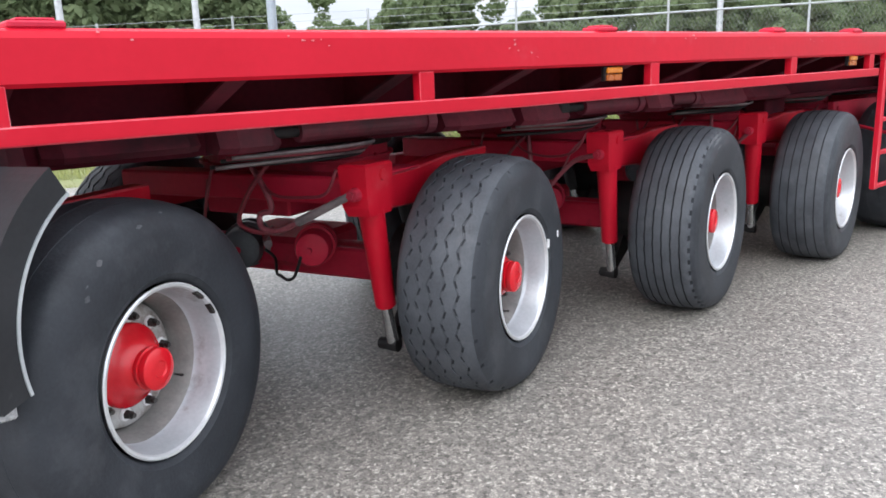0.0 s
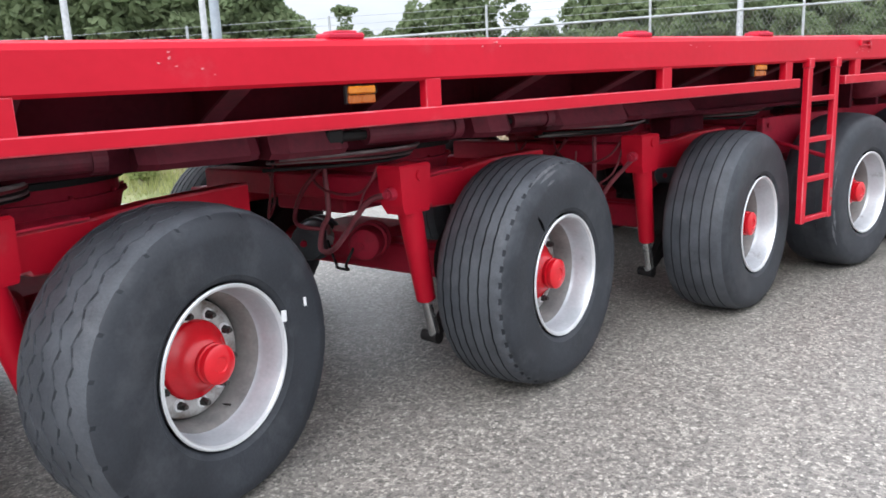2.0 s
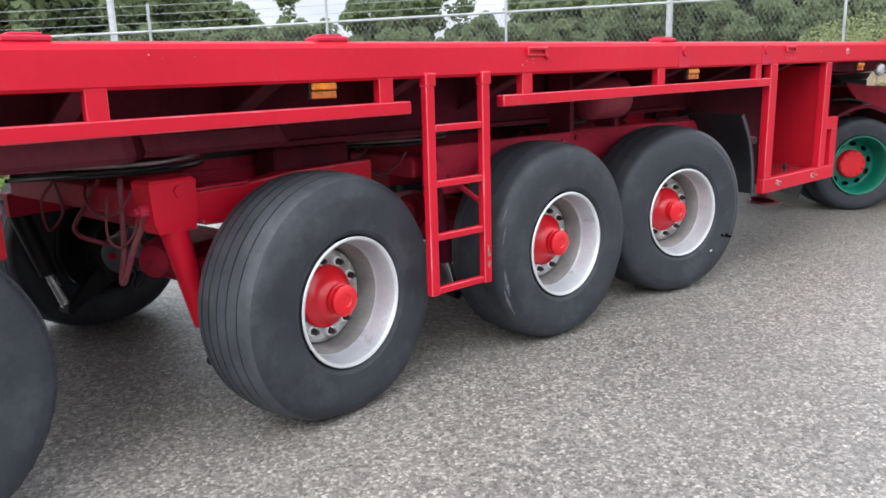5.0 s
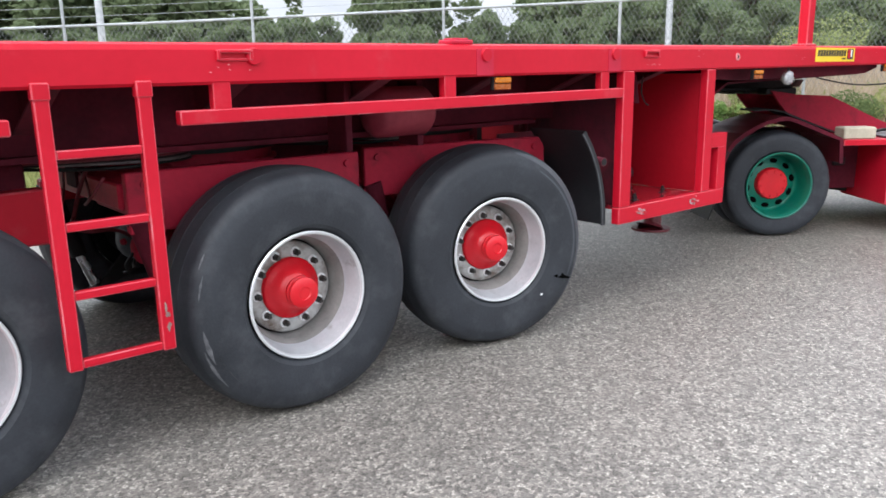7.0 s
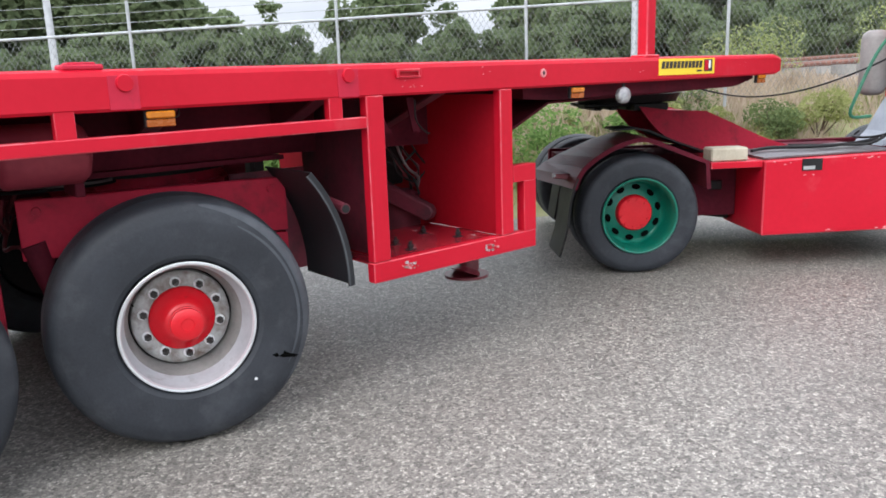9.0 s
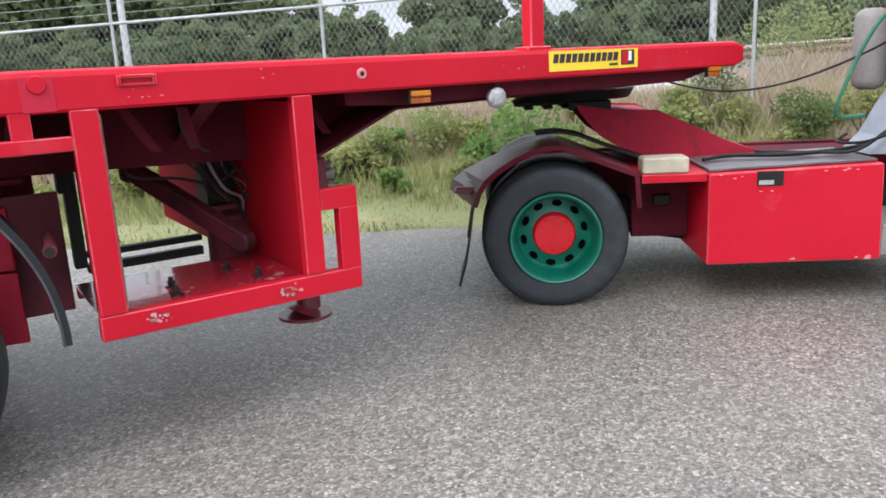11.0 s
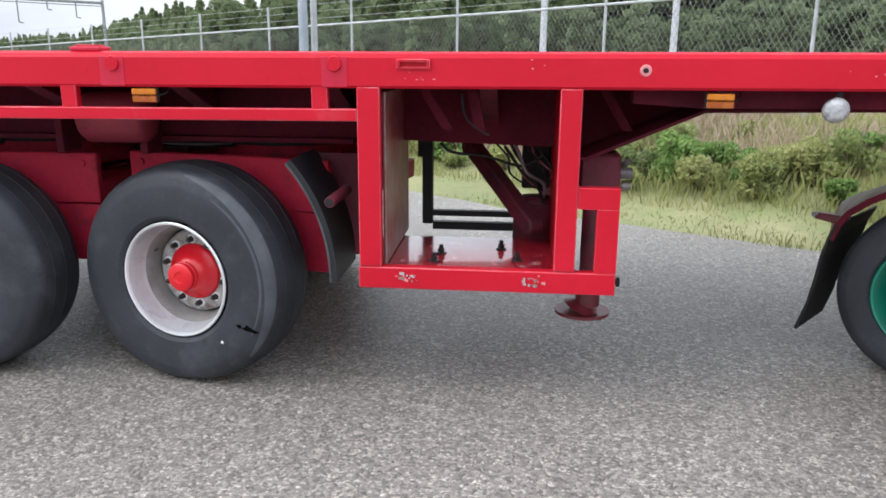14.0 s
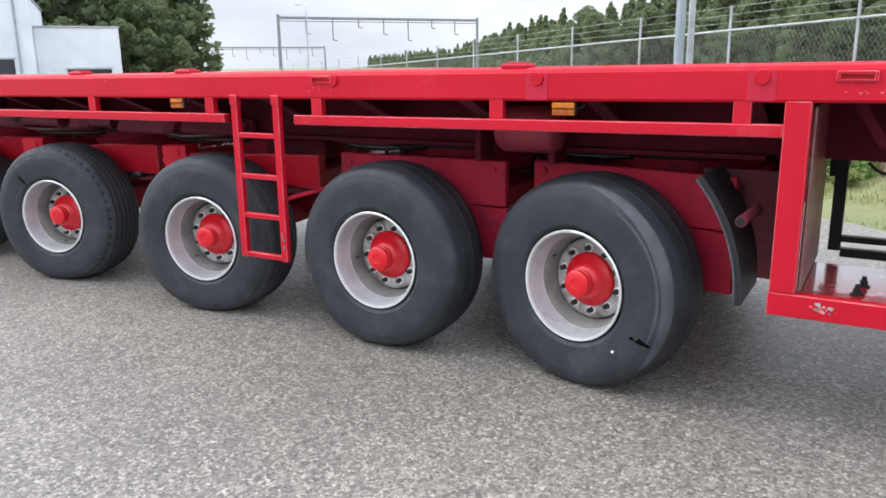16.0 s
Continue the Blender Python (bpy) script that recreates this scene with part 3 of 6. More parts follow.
# black disc added to stand in for the shade inside each wheel
BACK_DISC = mesh_of("brake_shield", revolve(bmesh.new(), [(0.27, 0.0), (0.27, 0.22), (0.30, 0.26), (0.30, 0.288), (0.292, 0.288), (0.262, 0.22), (0.262, 0.0)], 40), BLACK)


def trailer_wheel(parent, at, tyre, turn=0.0):
    """A wheel whose outer side looks along -y; its origin is the middle of the hub cap."""
    w = new("wheel", RIM)
    w.parent = parent
    w.matrix_basis = at
    for nm, me, m in (("tyre", tyre, pose(0, 0.15, 0)), ("rim_disc", DISC, pose(0, 0, 0)), ("hub", HUBM, pose(0, 0, 0)), ("brake_shield", BACK_DISC, pose(0, 0, 0))):
        o = new(nm, me)
        o.parent = w
        o.matrix_basis = m
    for i in range(10):
        a = turn + i * math.tau / 10
        o = new("wheel_nut", NUTM)
        o.parent = w
        o.matrix_basis = pose(0.169 * math.cos(a), 0.142, 0.169 * math.sin(a))
    o = new("valve_stem", VALVE)
    o.parent = w
    o.matrix_basis = Matrix.Rotation(turn * 2.0 + 0.3, 4, "Y")
    return w


# ---- the trailer ----
trailer = empty("semi_trailer", pose(0, 0, 0), "red six-axle flatbed trailer with steered wheels on asphalt", "trailer")

# side beams, deck, front edge
DECK_Z0, DECK_Z1, DECK_X0, DECK_X1 = 1.478, 1.645, -4.4, 12.88


def camber(x):
    """The deck's edge climbs a few centimetres from the rear to the front."""
    return -0.018 + 0.0033 * max(0.0, x - 0.5) + 0.0009 * max(0.0, x - 6.5)


def side_beam(y0, y1):
    """A box beam with well rounded upper edges, rising slightly at its front."""
    sec = [(y0, 0.012), (y0 + 0.012, 0.0), (y1 - 0.012, 0.0), (y1, 0.012), (y1, 0.132), (y1 - 0.009, 0.151), (y1 - 0.028, 0.160), (y0 + 0.028, 0.160), (y0 + 0.009, 0.151), (y0, 0.132)]
    bm = bmesh.new()
    rows = []
    for x, sq in ((DECK_X0, 1.0), (0.5, 1.0), (2.6, 1.0), (4.0, 1.0), (6.0, 1.0), (7.4, 1.0), (8.6, 1.0), (10.4, 1.0), (12.2, 1.0), (12.8, 1.0), (DECK_X1, 0.72)):
        up = camber(x) + (0.022 if x == DECK_X1 else 0.0)
        rows.append([bm.verts.new((x, y, DECK_Z0 + up + z * sq)) for y, z in sec])
    for p, q in zip(rows, rows[1:]):
        for j in range(len(sec)):
            k = (j + 1) % len(sec)
            bm.faces.new((p[j], p[k], q[k], q[j]))
    bm.faces.new(rows[0][::-1])
    bm.faces.new(rows[-1])
    bmesh.ops.recalc_face_normals(bm, faces=bm.faces)
    return part("side_beam", bm, RED, trailer, "scuffed red side beam")


side_beam(0.0, 0.13)
side_beam(2.62, 2.75)
bm = bmesh.new()
box(bm, DECK_X0 + 0.01, DECK_X1 - 0.02, 0.132, 2.618, 1.572, 1.608, 0.004)
part("deck_floor", bm, RED_DULL, trailer, "dull red steel deck floor")
bm = bmesh.new()
box(bm, DECK_X1 - 0.12, DECK_X1 - 0.005, 0.135, 2.615, 1.515, 1.583, 0.004)
part("front_beam", bm, RED, trailer)
bm = bmesh.new()
box(bm, DECK_X0, DECK_X0 + 0.12, 0.135, 2.615, 1.15, 1.583, 0.004)
part("rear_beam", bm, RED, trailer)

# cross members under the deck, with tapered outer ends
for y0, y1 in ((0.14, 0.66), (2.61, 2.09)):
    bm = bmesh.new()
    vs = []
    for x in (0.0, 0.012):
        vs.append([bm.verts.new((x, y0, 1.545)), bm.verts.new((x, y0, 1.50)), bm.verts.new((x, y1, 1.30)), bm.verts.new((x, y1, 1.545))])
    bm.faces.new(vs[0])
    bm.faces.new(vs[1][::-1])
    for i in range(4):
        bm.faces.new((vs[0][i], vs[1][i], vs[1][(i + 1) % 4], vs[0][(i + 1) % 4]))
    q = [[bm.verts.new((x, y, z)) for x, y in ((-0.03, y0), (0.042, y0), (0.042, y1), (-0.03, y1))] for z in (1.545, 1.583)]
    bm.faces.new(q[0])
    bm.faces.new(q[1])
    for i in range(4):
        bm.faces.new((q[0][i], q[0][(i + 1) % 4], q[1][(i + 1) % 4], q[1][i]))
    bmesh.ops.remove_doubles(bm, verts=bm.verts, dist=1e-4)
    bmesh.ops.recalc_face_normals(bm, faces=bm.faces)
    first = part("outrigger", bm, RED_SHADED, trailer, "", at=pose(-4.0, 0, 0))
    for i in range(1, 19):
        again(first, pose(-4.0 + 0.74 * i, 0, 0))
    # paler strips along the ribs stand in for light on their edges
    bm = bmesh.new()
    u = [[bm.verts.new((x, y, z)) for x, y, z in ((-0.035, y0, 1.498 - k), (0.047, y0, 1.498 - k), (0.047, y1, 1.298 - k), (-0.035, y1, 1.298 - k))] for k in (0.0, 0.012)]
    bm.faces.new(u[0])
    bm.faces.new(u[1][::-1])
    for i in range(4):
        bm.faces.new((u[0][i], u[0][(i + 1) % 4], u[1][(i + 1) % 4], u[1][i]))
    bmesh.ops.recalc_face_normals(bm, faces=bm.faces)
    strip = part("outrigger_lit_edge", bm, RED_DUST_HALFLIT, trailer, "", at=pose(-4.0, 0, 0))
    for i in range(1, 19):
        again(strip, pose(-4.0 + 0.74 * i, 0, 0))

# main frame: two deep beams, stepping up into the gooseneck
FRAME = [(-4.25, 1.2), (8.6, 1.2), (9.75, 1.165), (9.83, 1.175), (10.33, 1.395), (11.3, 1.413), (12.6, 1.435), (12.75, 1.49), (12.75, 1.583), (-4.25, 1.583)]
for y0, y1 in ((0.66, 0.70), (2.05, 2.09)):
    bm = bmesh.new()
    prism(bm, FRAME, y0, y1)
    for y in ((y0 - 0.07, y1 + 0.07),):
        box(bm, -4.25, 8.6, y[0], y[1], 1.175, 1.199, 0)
    part("main_beam", bm, RED_SHADED, trailer, "main beam in shade-darkened red")
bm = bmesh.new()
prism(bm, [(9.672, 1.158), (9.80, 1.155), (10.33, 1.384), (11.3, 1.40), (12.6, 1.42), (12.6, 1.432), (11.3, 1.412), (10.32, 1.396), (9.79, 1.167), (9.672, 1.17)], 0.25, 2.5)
part("belly_plate", bm, RED_SHADED, trailer, "dark red sloping belly plate")
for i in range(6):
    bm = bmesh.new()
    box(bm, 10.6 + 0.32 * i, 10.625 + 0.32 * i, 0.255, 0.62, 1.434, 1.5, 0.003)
    part("gooseneck_rib", bm, RED_SHADED, trailer)
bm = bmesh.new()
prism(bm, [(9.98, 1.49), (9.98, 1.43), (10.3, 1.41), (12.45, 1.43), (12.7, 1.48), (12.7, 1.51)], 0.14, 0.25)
part("gooseneck_skirt", bm, RED_SHADED, trailer, "shade-darkened red inner skirt of the gooseneck")

# dusty lower flange boxes over the steered axles
def flange_box(x0, x1, z0, z1, y):
    """A trough with a leaning face and cut-back ends."""
    bm = bmesh.new()
    rows = []
    for x, cut in ((x0, 0.05), (x0 + 0.06, 0.0), (x1 - 0.06, 0.0), (x1, 0.05)):
        rows.append([bm.verts.new((x, yy, zz)) for yy, zz in ((y + 0.03 + cut, z0), (y + cut, z0 + 0.025), (y + 0.05 + cut, z1), (y + 0.2, z1), (y + 0.2, z0))])
    for p, q in zip(rows, rows[1:]):
        for j in range(5):
            bm.faces.new((p[j], p[(j + 1) % 5], q[(j + 1) % 5], q[j]))
    bm.faces.new(rows[0])
    bm.faces.new(rows[-1])
    bmesh.ops.recalc_face_normals(bm, faces=bm.faces)
    part("flange_box", bm, RED_DUST_HALFLIT, trailer, "dusty maroon flange box")


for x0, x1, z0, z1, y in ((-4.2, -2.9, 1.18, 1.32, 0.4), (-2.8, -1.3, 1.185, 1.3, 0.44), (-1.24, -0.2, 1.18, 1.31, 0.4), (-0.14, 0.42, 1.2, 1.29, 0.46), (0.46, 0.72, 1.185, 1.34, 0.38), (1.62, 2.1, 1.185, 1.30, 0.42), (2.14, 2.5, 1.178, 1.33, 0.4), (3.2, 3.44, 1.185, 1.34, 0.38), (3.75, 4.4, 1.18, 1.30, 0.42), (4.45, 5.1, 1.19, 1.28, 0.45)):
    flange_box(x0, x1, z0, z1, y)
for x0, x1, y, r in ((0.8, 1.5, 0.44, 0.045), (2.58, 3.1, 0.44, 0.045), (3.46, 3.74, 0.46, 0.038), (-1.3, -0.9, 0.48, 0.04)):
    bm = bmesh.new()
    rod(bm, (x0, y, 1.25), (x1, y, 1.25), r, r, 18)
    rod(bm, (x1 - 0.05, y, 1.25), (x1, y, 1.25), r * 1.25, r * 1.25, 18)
    cyl = part("steering_cylinder", bm, RED_DUST_HALFLIT, trailer, "dusty maroon steering cylinder")
    bm = bmesh.new()
    rod(bm, (x0 - 0.14, y, 1.25), (x0, y, 1.25), r * 0.5, r * 0.5, 12)
    box(bm, x0 - 0.2, x0 - 0.12, y - 0.03, y + 0.03, 1.215, 1.285, 0.01)
    part("piston", bm, BLACK, cyl, "greasy black piston end")
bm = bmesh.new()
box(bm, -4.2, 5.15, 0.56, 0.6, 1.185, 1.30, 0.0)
part("frame_web", bm, RED_SHADED, trailer)

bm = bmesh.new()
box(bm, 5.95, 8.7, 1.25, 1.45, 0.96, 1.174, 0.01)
part("centre_spine", bm, RED_SHADED, trailer, "shade-darkened centre beam between the fixed axles")

# lower guard rails and their posts
def rail_low(x):
    return -0.016 + 0.0054 * max(0.0, x - 1.6)


def rail(x0, x1, name="guard_rail"):
    xs = [x for x in (x0, 1.6, x1) if x0 <= x <= x1]
    bm = bmesh.new()
    prism(bm, [(x, 1.32 + rail_low(x)) for x in xs] + [(x, 1.376 + rail_low(x)) for x in xs[::-1]], 0.0, 0.055, 0.005)
    return part(name, bm, RED, trailer)


rail(-4.3, 5.456)
rail(6.036, 8.742)
bm = bmesh.new()
box(bm, -0.037, 0.037, 0.004, 0.05, 1.365, 1.484, 0.003)
first = part("rail_post", bm, RED, trailer, "", at=pose(1.137, 0, rail_low(1.137)))
for x in (-3.33, -1.84, -0.352, 2.637, 4.13, 5.325, 6.212, 7.387, 8.572):
    again(first, pose(x, 0, rail_low(x)))

# the ladder
bm = bmesh.new()
box(bm, -0.0255, 0.0255, -0.012, 0.03, 0.462, 1.47, 0.005)
box(bm, -0.03, 0.03, -0.018, 0.034, 1.44, 1.5, 0.005)
ladder = part("ladder_stile", bm, RED, trailer, "", at=pose(5.558, 0, 0))
again(ladder, pose(5.905, 0, 0))
bm = bmesh.new()
box(bm, -0.1475, 0.1475, -0.008, 0.026, -0.016, 0.016, 0.004)
rung = part("ladder_rung", bm, RED, trailer, "", at=pose(5.7315, 0, 1.252))
for z in (0.995, 0.742, 0.483):
    again(rung, pose(5.7315, 0, z))
bm = bmesh.new()
rod(bm, (5.905, 0.02, 0.86), (6.1, 0.5, 0.93), 0.014)
part("ladder_stay", bm, RED_DULL, trailer)

# the bay ahead of the last axle: posts, floor, side panels, ear
def frame_bar(name, *b, mat=RED, bevel=0.005, label=""):
    bm = bmesh.new()
    box(bm, *b, bevel)
    return part(name, bm, mat, trailer, label)


frame_bar("bay_post", 8.742, 8.846, 0.0, 0.06, 0.668, 1.496)
frame_bar("bay_post", 9.648, 9.744, 0.0, 0.06, 0.668, 1.496)
frame_bar("bay_sill", 8.737, 9.932, 0.0, 0.06, 0.562, 0.666, label="chipped red sill bar")
frame_bar("bay_ear", 9.746, 9.932, 0.0, 0.06, 0.965, 1.062, bevel=0.0015)
frame_bar("bay_ear", 9.833, 9.932, 0.0, 0.06, 0.6665, 0.9645, bevel=0.0015)
frame_bar("bay_floor", 8.75, 9.74, 0.062, 0.68, 0.652, 0.662, mat=RED_FLOOR, bevel=0.0, label="scratched glossy red floor plate")
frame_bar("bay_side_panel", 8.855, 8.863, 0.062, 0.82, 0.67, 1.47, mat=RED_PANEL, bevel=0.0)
frame_bar("bay_side_panel", 8.847, 8.852, 0.062, 0.82, 0.67, 1.47, mat=RED_DUST_HALFLIT, bevel=0.0, label="dark maroon outer face of the bay wall")
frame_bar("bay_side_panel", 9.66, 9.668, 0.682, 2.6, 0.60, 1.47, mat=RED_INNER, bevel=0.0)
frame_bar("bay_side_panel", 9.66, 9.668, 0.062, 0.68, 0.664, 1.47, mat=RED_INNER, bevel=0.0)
frame_bar("bay_back_bar", 8.75, 9.74, 0.63, 0.67, 0.60, 0.651, mat=RED_UNDER)
bm = bmesh.new()
box(bm, -0.026, 0.026, -0.022, 0.022, 0, 0.005, 0.002)
rod(bm, (0, 0, 0.005), (0, 0, 0.048), 0.012, 0.010, 8)
rod(bm, (0, 0, 0.014), (0, 0, 0.028), 0.019, 0.019, 6)
first = part("floor_bolt", bm, BLACK, trailer, "black bolt", at=pose(9.08, 0.14, 0.662))
for x, y in ((9.1, 0.3), (9.4, 0.42), (9.48, 0.2)):
    again(first, pose(x, y, 0.662))
# jack strut and dark hanger frame seen through the bay
bm = bmesh.new()
prism(bm, [(0, -0.05), (0.90, -0.05), (0.93, -0.02), (0.93, 0.02), (0.90, 0.05), (0, 0.05)], -0.042, 0.042, 0.01)
d = Vector((9.60, 0.50, 0.72)) - Vector((9.17, 1.27, 1.13))
part("jack_strut", bm, RED_DUST_HALFLIT, trailer, "dark red diagonal jack strut", at=Matrix.Translation((9.17, 1.27, 1.13)) @ d.to_track_quat("X", "Z").to_matrix().to_4x4())
bm = bmesh.new()
rod(bm, (9.58, 0.86, 0.60), (9.58, 0.86, 0.84), 0.125, 0.12, 24)
rod(bm, (9.58, 0.86, 0.84), (9.58, 0.86, 0.87), 0.12, 0.08, 24)
part("jack_drum", bm, RED_DUST_HALFLIT, trailer, "dark red round jack body", smooth=True)
bm = bmesh.new()
box(bm, 9.14, 9.24, 1.2, 1.34, 1.05, 1.19, 0.01)
part("jack_hinge", bm, RED_SHADED, trailer)
bm = bmesh.new()
box(bm, 9.50, 9.655, 0.92, 1.12, 0.9, 1.17, 0.01)
part("valve_box", bm, BLACK, trailer, "black greasy valve box")
rh = random.Random(8)
for k in range(7):
    x, y = 9.38 + 0.035 * k + rh.uniform(-0.01, 0.01), 0.72 + 0.03 * (k % 3)
    bm = bmesh.new()
    hose(bm, [(x - 0.02, y, 1.175), (x + rh.uniform(0.0, 0.05), y, 1.10), (x + rh.uniform(0.05, 0.12), y - 0.02, 1.02), (min(x + 0.14, 9.64), y, 0.96), (9.62, y + 0.02, rh.uniform(0.86, 0.95))], rh.choice((0.006, 0.009)))
    part("bay_hose", bm, (BLACK, HOSE_DUSTY, BLACK, CONDUIT)[k % 4], trailer, smooth=True)
for x0, x1, y in ((8.98, 9.10, 0.35), (9.22, 9.26, 0.3), (9.86, 9.98, 0.42)):
    bm = bmesh.new()
    prism(bm, [(x0, 1.47), (x0 + 0.05, 1.47), (x1 + 0.05, 1.28), (x1, 1.28)], y, y + 0.012)
    part("gusset", bm, RED_SHADED, trailer)
bm = bmesh.new()
rod(bm, (9.99, 0.5, 1.06), (10.05, 0.5, 1.06), 0.03, 0.03, 12)
rod(bm, (10.0, 0.5, 1.10), (10.03, 0.47, 1.13), 0.016, 0.016, 8)
rod(bm, (9.995, 0.46, 1.0), (10.04, 0.46, 1.0), 0.02, 0.02, 8)
part("crank_fitting", bm, CONDUIT, trailer, "grey crank fitting of the landing leg")
bm = bmesh.new()
for a in (((8.865, 1.46, 0.56), (8.93, 1.54, 1.2)), ((8.93, 1.48, 0.52), (9.6, 1.54, 0.57)), ((8.93, 1.48, 0.61), (9.6, 1.54, 0.645)), ((8.835, 1.46, 1.0), (8.865, 1.54, 1.2))):
    box(bm, a[0][0], a[1][0], a[0][1], a[1][1], a[0][2], a[1][2], 0.003)
part("hanger_frame", bm, BLACK, trailer, "black steel hanger frame")
bm = bmesh.new()
hose(bm, [(9.05, 0.75, 1.17), (9.12, 0.75, 1.12), (9.3, 0.76, 1.1), (9.5, 0.76, 1.05), (9.62, 0.75, 1.12)], 0.008)
part("bay_hose", bm, BLACK, trailer)
bm = bmesh.new()
hose(bm, [(9.4, 0.72, 1.16), (9.5, 0.72, 1.02), (9.58, 0.72, 0.95), (9.62, 0.72, 0.85)], 0.008)
part("bay_hose", bm, BLACK, trailer)
bm = bmesh.new()
hose(bm, [(9.2, 0.2, 1.46), (9.22, 0.22, 1.35), (9.3, 0.24, 1.28), (9.33, 0.24, 1.27)], 0.005)
part("bay_hose", bm, BLACK, trailer)
# worn-through paint on the sill
def chip(name, pts, at, mat, parent=None):
    bm = bmesh.new()
    a = [bm.verts.new((x, 0, z)) for x, z in pts]
    b = [bm.verts.new((x, 0.004, z)) for x, z in pts]
    bm.faces.new(a)
    for i in range(len(pts)):
        bm.faces.new((a[i], a[(i + 1) % len(pts)], b[(i + 1) % len(pts)], b[i]))
    bmesh.ops.recalc_face_normals(bm, faces=bm.faces)
    return part(name, bm, mat, parent or trailer, "", at=at)


for x0, n in ((8.97, 14), (9.55, 16)):
    r = random.Random(int(x0 * 100))
    for k in range(n):
        cx, cz, q = r.gauss(0, 0.022), r.gauss(0, 0.014), r.uniform(0.003, 0.011)
        chip("paint_chip", [(q * r.uniform(0.5, 1.6) * math.cos(t * math.tau / 7), q * r.uniform(0.5, 1.3) * math.sin(t * math.tau / 7)) for t in range(7)], pose(x0 + cx, -0.002 - 0.0003 * k, 0.615 + max(-0.04, min(0.04, cz))), (ALU, WORN, PALE_CHIP)[k % 3])
# landing leg and pad
bm = bmesh.new()
box(bm, 9.785, 9.985, 0.42, 0.65, 0.985, 1.165, 0.012)
part("leg_housing", bm, RED_DUST_HALFLIT, trailer, "dark red landing leg housing")
bm = bmesh.new()
rod(bm, (9.865, 0.535, 0.40), (9.865, 0.535, 0.99), 0.05, 0.05, 20)
part("landing_leg", bm, RED_DUST_HALFLIT, trailer, "dark red landing leg tube", smooth=True)
bm = bmesh.new()
rod(bm, (9.865, 0.535, 0.345), (9.865, 0.535, 0.44), 0.065, 0.065, 20)
rod(bm, (9.84, 0.535, 0.30), (9.84, 0.535, 0.316), 0.145, 0.145, 28)
rod(bm, (9.845, 0.535, 0.316), (9.86, 0.535, 0.35), 0.115, 0.06, 28)
part("landing_foot", bm, MAROON, trailer, "round scuffed landing foot plate")
bm = bmesh.new()
rod(bm, (9.9, 0.2, 0.573), (9.975, 0.2, 0.573), 0.012, 0.012, 8)
box(bm, 9.962, 9.98, 0.188, 0.212, 0.55, 0.595, 0.003)
part("latch", bm, BLACK, trailer)

# studs, hook slots, drain hole on the side beam
bm = bmesh.new()
rod(bm, (0, 0.002, 0), (0, -0.014, 0), 0.036, 0.031, 24)
first = part("stud_cap", bm, RED, trailer, "", at=pose(7.617, 0, 1.59))
again(first, pose(8.645, 0, 1.595))
again(first, pose(6.352, 0, 1.585))
bm = bmesh.new()
box(bm, -0.058, 0.058, -0.003, 0.002, -0.1, 0.03, 0.001)
first = part("beam_patch", bm, RED_DULL, trailer, "dull patch plate", at=pose(7.612, 0, 1.59))
again(first, pose(8.645, 0, 1.595))
bm = bmesh.new()
box(bm, -0.065, 0.065, -0.022, 0.002, 0.008, 0.022, 0.003)
box(bm, -0.065, 0.065, -0.012, 0.002, -0.022, -0.012, 0.003)
box(bm, -0.075, -0.06, -0.018, 0.002, -0.02, 0.02, 0.003)
box(bm, 0.06, 0.075, -0.018, 0.002, -0.02, 0.02, 0.003)
first = part("lashing_slot", bm, RED, trailer, "", at=pose(9.0, 0, 1.597))
again(first, pose(6.27, 0, 1.59))
bm = bmesh.new()
revolve(bm, [(0.0, 0.012), (-0.006, 0.012), (-0.006, 0.022), (0.0, 0.026)], 20)
part("drain_ring", bm, PALE_CHIP, trailer, "", at=pose(10.004, 0, 1.577))
bm = bmesh.new()
rod(bm, (10.004, 0.0, 1.577), (10.004, -0.003, 1.577), 0.013, 0.013, 16)
part("drain_hole", bm, BLACK, trailer)
# scuffs on the side beam and worn steel on the ladder
rs = random.Random(77)
for x0, z0, count in ((-0.05, 1.6, 2), (0.62, 1.585, 5), (1.55, 1.57, 4), (1.72, 1.53, 3), (2.9, 1.6, 4), (4.4, 1.58, 3), (6.25, 1.545, 5), (9.05, 1.545, 6), (9.6, 1.6, 3), (10.9, 1.57, 3), (12.3, 1.6, 3)):
    for k in range(count):
        q = rs.uniform(0.0015, 0.004)
        chip("scuff", [(q * rs.uniform(0.5, 2.6) * math.cos(t * math.tau / 6), q * rs.uniform(0.5, 1.2) * math.sin(t * math.tau / 6)) for t in range(6)], pose(x0 + rs.uniform(-0.09, 0.09), -0.002 - 0.0005 * k, z0 + rs.uniform(-0.02, 0.02)), PALE_CHIP)
for k in range(7):
    q = rs.uniform(0.004, 0.009)
    chip("worn_patch", [(min(0.012, q * rs.uniform(0.5, 1.2)) * math.cos(t * math.tau / 7), q * rs.uniform(1.0, 3.2) * math.sin(t * math.tau / 7)) for t in range(7)], pose(5.905 + rs.uniform(-0.010, 0.010), -0.0135 - 0.0005 * k, rs.uniform(0.5, 0.72)), WORN)
# low blocks on the deck's edge
bm = bmesh.new()
box(bm, -0.075, 0.075, 0.02, 0.12, 0, 0.022, 0.006)
box(bm, -0.05, 0.05, 0.03, 0.11, 0.02, 0.03, 0.004)
first = part("deck_block", bm, RED_DULL, trailer, "", at=pose(-0.21, 0, DECK_Z0 + camber(-0.21) + 0.158))
